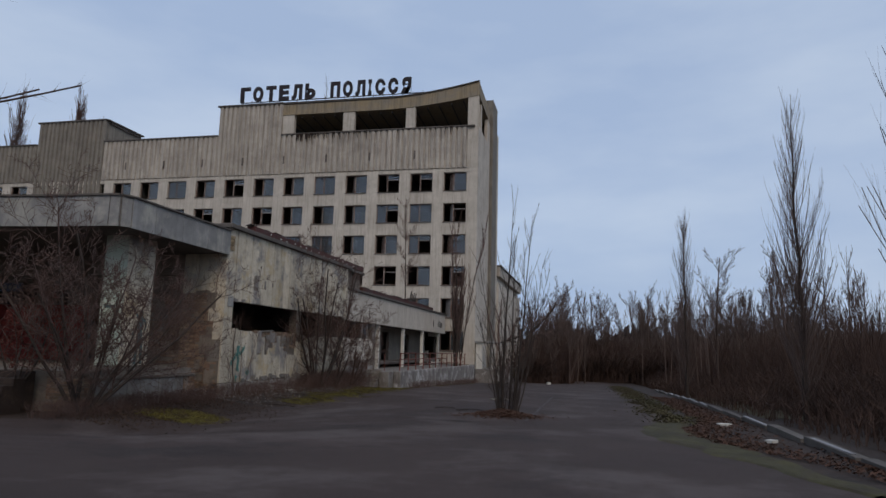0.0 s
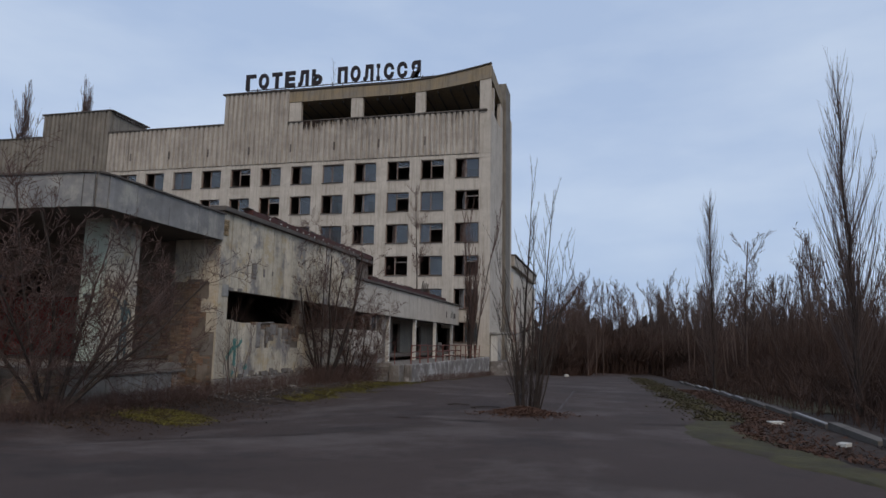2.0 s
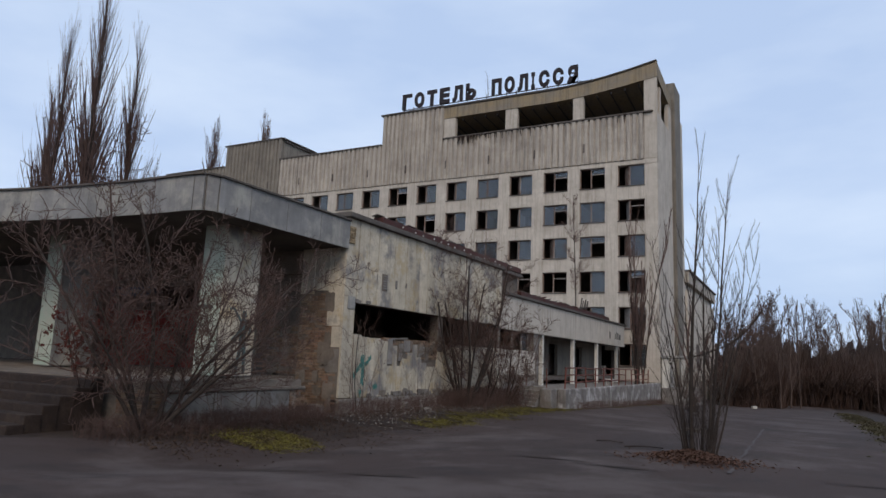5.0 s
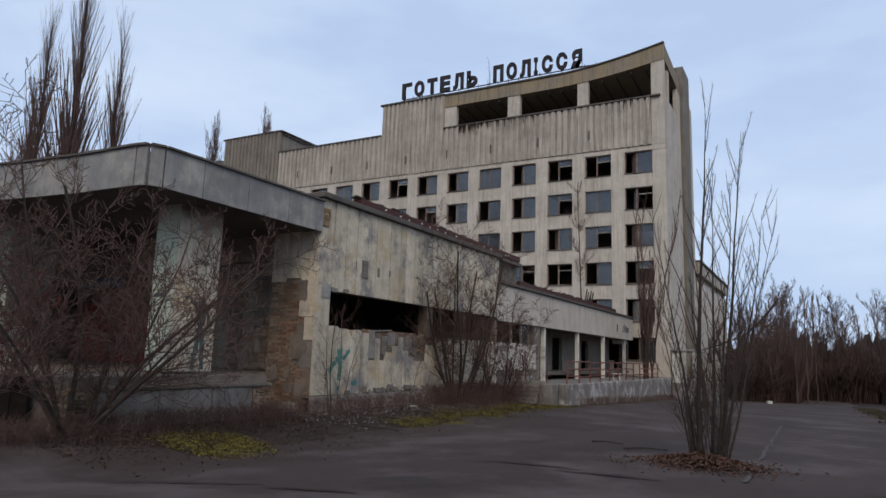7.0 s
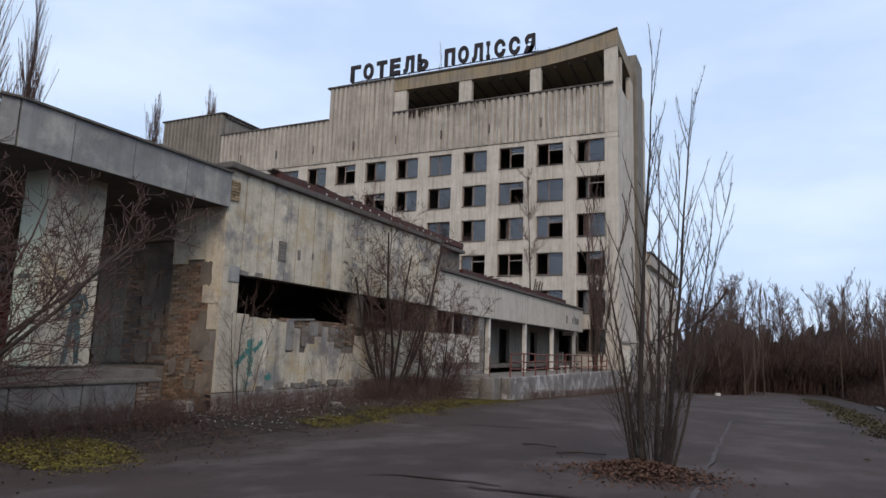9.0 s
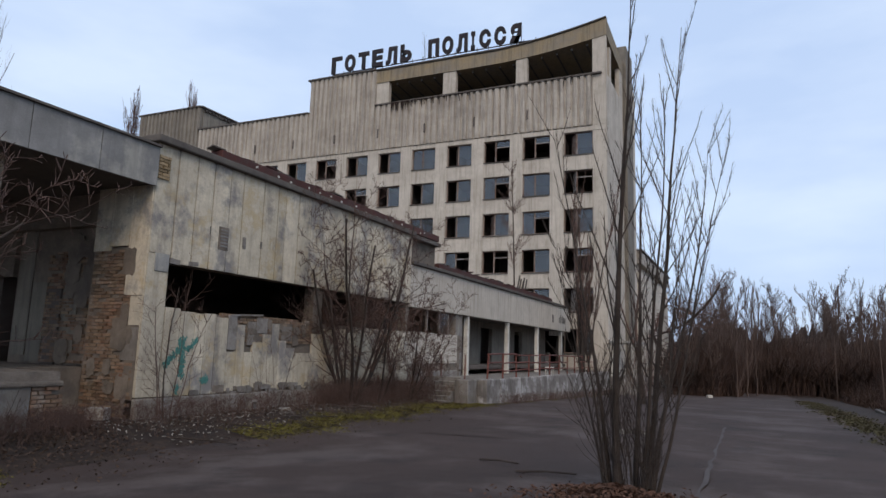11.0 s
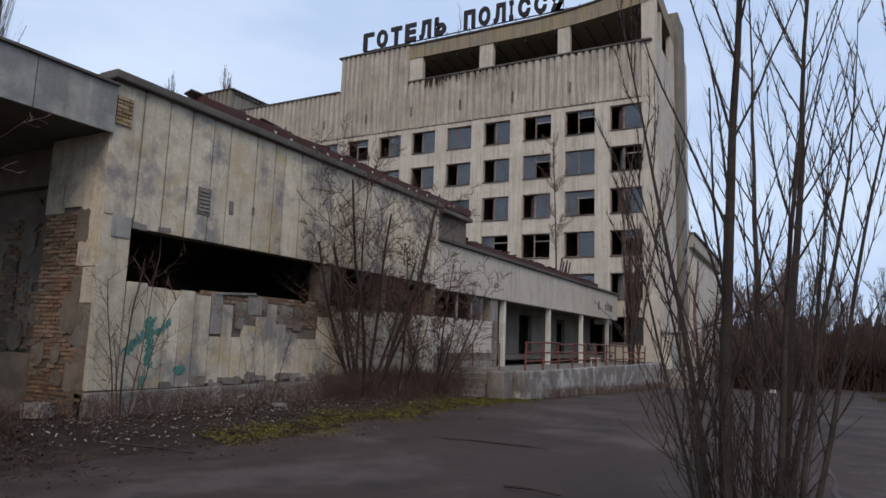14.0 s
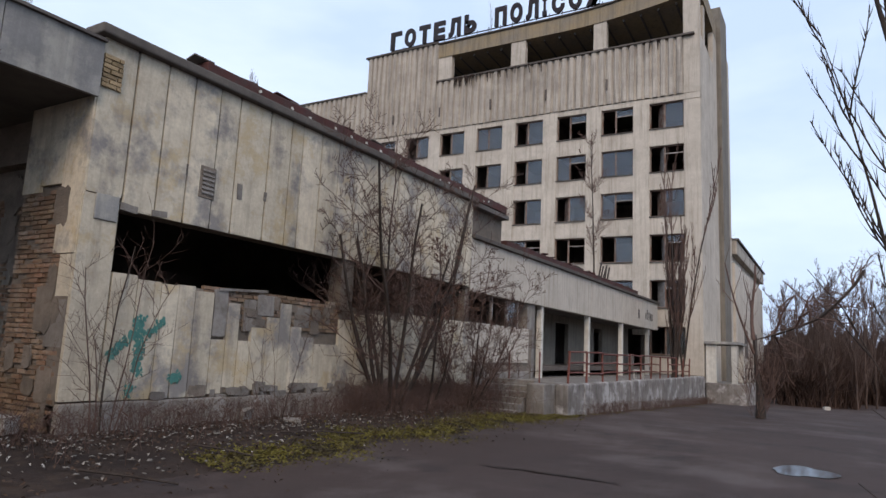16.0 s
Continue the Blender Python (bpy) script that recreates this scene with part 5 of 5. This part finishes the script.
# ---------- wall pieces: panels and bricks of the wing ----------
def wing_panels():
    r = random.Random(14)
    joints = [0.0, 0.62, 1.2, 1.75, 2.32, 2.8, 3.6, 4.2, 4.55, 5.15, 5.75, 6.35, 6.95, 7.6, 8.2, 8.8, 9.4, 10.0, 10.65, 11.3, 11.8, 12.3]
    for a, c in zip(joints, joints[1:]):
        low = 3.68 if a > 0.3 else 3.85
        d = r.uniform(-0.008, 0.008)
        piece("panel", PANEL, wing, (-0.025 + d, (a + c) / 2, (low + 6.3) / 2), (0.07, c - a - 0.03, 6.3 - low))
    piece("panel", PANEL, wing, (-0.025, 0.29, 2.28), (0.07, 0.58, 3.1))
    lower = [(0.0, 0.6, 0.7, None), (0.6, 1.05, 2.68, 0), (1.05, 1.5, 2.62, 0), (1.5, 1.85, 2.6, 0), (1.85, 2.2, 2.62, 0), (2.2, 2.62, 2.55, 0), (2.62, 2.95, 1.72, 0), (2.95, 3.25, 2.4, 0), (3.25, 3.55, 1.72, 0),
             (3.55, 3.95, 1.98, 0), (3.95, 4.3, 2.2, 0), (4.3, 4.62, 2.5, 0), (4.62, 4.95, 2.05, 0), (4.95, 5.35, 1.85, 0), (5.35, 6.15, 1.72, 0), (6.15, 6.65, 2.3, 0), (6.65, 7.3, 2.45, 0), (7.3, 8.0, 2.5, 0), (8.0, 8.6, 2.4, 0), (8.6, 9.2, 2.55, 0)]
    for a, c, top, k in lower:
        if k is None:
            continue
        low = 0.72 + (r.uniform(0, 0.1) if a > 2.5 else 0)
        piece("panel", PANEL, wing, (-0.025 + r.uniform(-0.008, 0.008), (a + c) / 2, (low + top) / 2), (0.07, c - a - 0.016, top - low), (r.uniform(-0.006, 0.006), 0, 0))
    for y0, z0, w, h in ((2.79, 2.2, 0.3, 0.85), (3.5, 2.2, 0.3, 0.6), (3.9, 2.42, 0.45, 0.4), (4.95, 2.25, 0.45, 0.4)):
        piece("plaster_patch", PLINTH, wing, (-0.03, y0, z0), (0.05, w, h), (r.uniform(-0.04, 0.04), 0, 0))
    for i in range(26):
        y0 = r.uniform(2.3, 9.0)
        piece("plaster_patch", MORTAR if i % 3 else PLINTH, wing, (-0.012 + r.uniform(0, 0.012), y0, 0.74 + r.uniform(0.0, 0.12)), (0.05, r.uniform(0.08, 0.3), r.uniform(0.06, 0.24)), (r.uniform(-0.4, 0.4), 0, 0))
    for y0, z0, w, h in ((0.75, 3.72, 0.3, 0.12), (1.3, 3.74, 0.3, 0.1), (2.95, 4.5, 0.12, 0.3), (3.3, 2.66, 1.2, 0.05), (6.9, 4.4, 0.07, 0.16), (3.6, 4.55, 0.07, 0.18)):
        piece("plaster_patch", PLINTH, wing, (-0.006, y0, z0), (0.05, w, h), (r.uniform(-0.15, 0.15), 0, 0))
    # mottled spray paint laid on in strokes
    rr = random.Random(33)
    strokes = (((1.18, 2.02), (1.2, 1.1), 0.08, 260), ((1.15, 1.8), (0.68, 1.4), 0.06, 150), ((1.3, 1.72), (1.62, 2.0), 0.05, 90), ((1.1, 0.95), (1.12, 0.78), 0.06, 40), ((1.84, 1.05), (2.0, 1.05), 0.06, 90))
    b = Build()
    for k, ((ya, za), (yb, zb), w, n) in enumerate(strokes):
        for i in range(n):
            u = rr.random()
            y0, z0 = ya + (yb - ya) * u + rr.gauss(0, w * 0.6), za + (zb - za) * u + rr.gauss(0, w * 0.6)
            sz = rr.uniform(0.012, 0.035)
            o = len(b.v)
            x0 = 0.0145 + 0.00002 * (o // 6)
            b.v += [(x0, y0 + sz * math.cos(q) * rr.uniform(0.6, 1.2), z0 + sz * math.sin(q) * rr.uniform(0.6, 1.4)) for q in [j * math.pi / 3 for j in range(6)]]
            b.f.append(tuple(range(o, o + 6)))
    part("graffiti", b, TEAL, wing, "teal spray-painted scrawl")["kind"] = "stuff"
    # pale fixings along the roof flashing
    for i in range(16):
        y0 = 3.4 + i * 0.68 + rr.uniform(-0.2, 0.2)
        piece("flashing_fixing", WHITE, wing, (-0.055, y0, 6.56 + rr.uniform(-0.03, 0.08)), (0.03, 0.07, 0.05), (rr.uniform(-0.5, 0.5), 0, 0))
    for i in range(14):
        y0 = 2.2 + i * 0.85 + rr.uniform(-0.3, 0.3)
        piece("flashing_scrap", ROOFRED if i % 3 else COPING, wing, (-0.25, y0, 6.76), (rr.uniform(0.2, 0.4), rr.uniform(0.3, 0.8), 0.03), (rr.uniform(-0.12, 0.12), rr.uniform(-0.25, 0.1), rr.uniform(-0.1, 0.1)))
    for i in range(20):
        y0 = 15.6 + i * 0.85 + rr.uniform(-0.3, 0.3)
        piece("flashing_scrap", ROOFRED if i % 3 else COPING, wing, (-0.3, y0, 5.62), (rr.uniform(0.2, 0.4), rr.uniform(0.3, 0.8), 0.04), (rr.uniform(-0.2, 0.2), rr.uniform(-0.4, 0.1), rr.uniform(-0.1, 0.1)))


def flakes(parent, face, plane, cells, mat, seed, name="plaster_patch"):
    """Ragged thin remains of render; cells: rows of centre, height, half width, half height."""
    r = random.Random(seed)
    for k, (u0, z0, w, h) in enumerate(cells):
        n, ring = 18, []
        for i in range(n):
            a = 2 * math.pi * i / n
            q = r.uniform(0.82, 1.1) / max(abs(math.cos(a)), abs(math.sin(a))) ** 0.75
            ring.append((u0 + w * math.cos(a) * q * 0.85, z0 + h * math.sin(a) * q * 0.85))
        d = 0.012 + 0.0022 * k
        b = Build()
        if face == "x":
            b.v += [(plane, u, z) for u, z in ring] + [(plane + d, u, z) for u, z in ring]
        else:
            b.v += [(u, plane, z) for u, z in ring] + [(u, plane - d, z) for u, z in ring]
        b.f += [tuple(range(n)), tuple(range(2 * n - 1, n - 1, -1))] + [(i, (i + 1) % n, n + (i + 1) % n, n + i) for i in range(n)]
        part(name, b, mat, parent)


def bricks(parent, cells, mat=BRICK):
    """cells: rows of face ('x' or 'y'), plane, from, to, low, high."""
    r = random.Random(19)
    for face, plane, a, c, lo, hi, keep in cells:
        row = 0
        z = lo
        while z < hi:
            u = a - (0.13 if row % 2 else 0)
            while u < c:
                u0, u1 = max(u, a), min(u + 0.25, c)
                if u1 - u0 > 0.06 and r.random() < keep:
                    j = r.uniform(-0.012, 0.012)
                    size = (0.09, u1 - u0 - 0.014, 0.062) if face == "x" else (u1 - u0 - 0.014, 0.09, 0.062)
                    mid = (plane + j, (u0 + u1) / 2, z + 0.036) if face == "x" else ((u0 + u1) / 2, plane + j, z + 0.036)
                    piece("brick", mat, parent, mid, size, (0, 0, r.uniform(-0.02, 0.02)))
                u += 0.26
            z += 0.077
            row += 1


wing_panels()
bricks(wing, [("x", -0.075, 2.4, 6.2, 1.98, 2.62, 0.93)])
bricks(wing, [("x", 0.0, 0.02, 0.36, 5.5, 5.98, 0.97)], YBRICK)
fr = random.Random(52)
flakes(porch, "y", 0.005, [(fr.uniform(-1.5, -0.4), fr.uniform(0.8, 3.8), fr.uniform(0.12, 0.3), fr.uniform(0.15, 0.5)) for _ in range(9)], MORTAR, 61)
flakes(porch, "y", 0.49, [(fr.uniform(-3.2, -1.9), fr.uniform(1.6, 4.2), fr.uniform(0.15, 0.35), fr.uniform(0.2, 0.5)) for _ in range(12)], MORTAR, 63)
flakes(wing, "x", -0.03, [(fr.uniform(2.6, 6.1), fr.uniform(2.0, 2.5), fr.uniform(0.08, 0.22), fr.uniform(0.06, 0.2)) for _ in range(14)], MORTAR, 64)
flakes(wing, "x", 0.013, [(fr.uniform(1.0, 9.0), fr.uniform(0.7, 0.86), fr.uniform(0.08, 0.3), fr.uniform(0.04, 0.1)) for _ in range(22)], PLINTH, 65)
bricks(porch, [("y", 0.535, -3.95, -1.78, 1.35, 4.0, 0.72), ("y", 0.05, -1.7, -0.1, 0.3, 3.9, 0.85), ("x", 0.12, -2.34, -1.72, 0.2, 1.0, 0.95), ("y", -6.85, -0.75, 0.15, 0.2, 1.1, 0.9), ("x", 0.1, -6.86, -6.38, 0.2, 1.1, 0.9)])
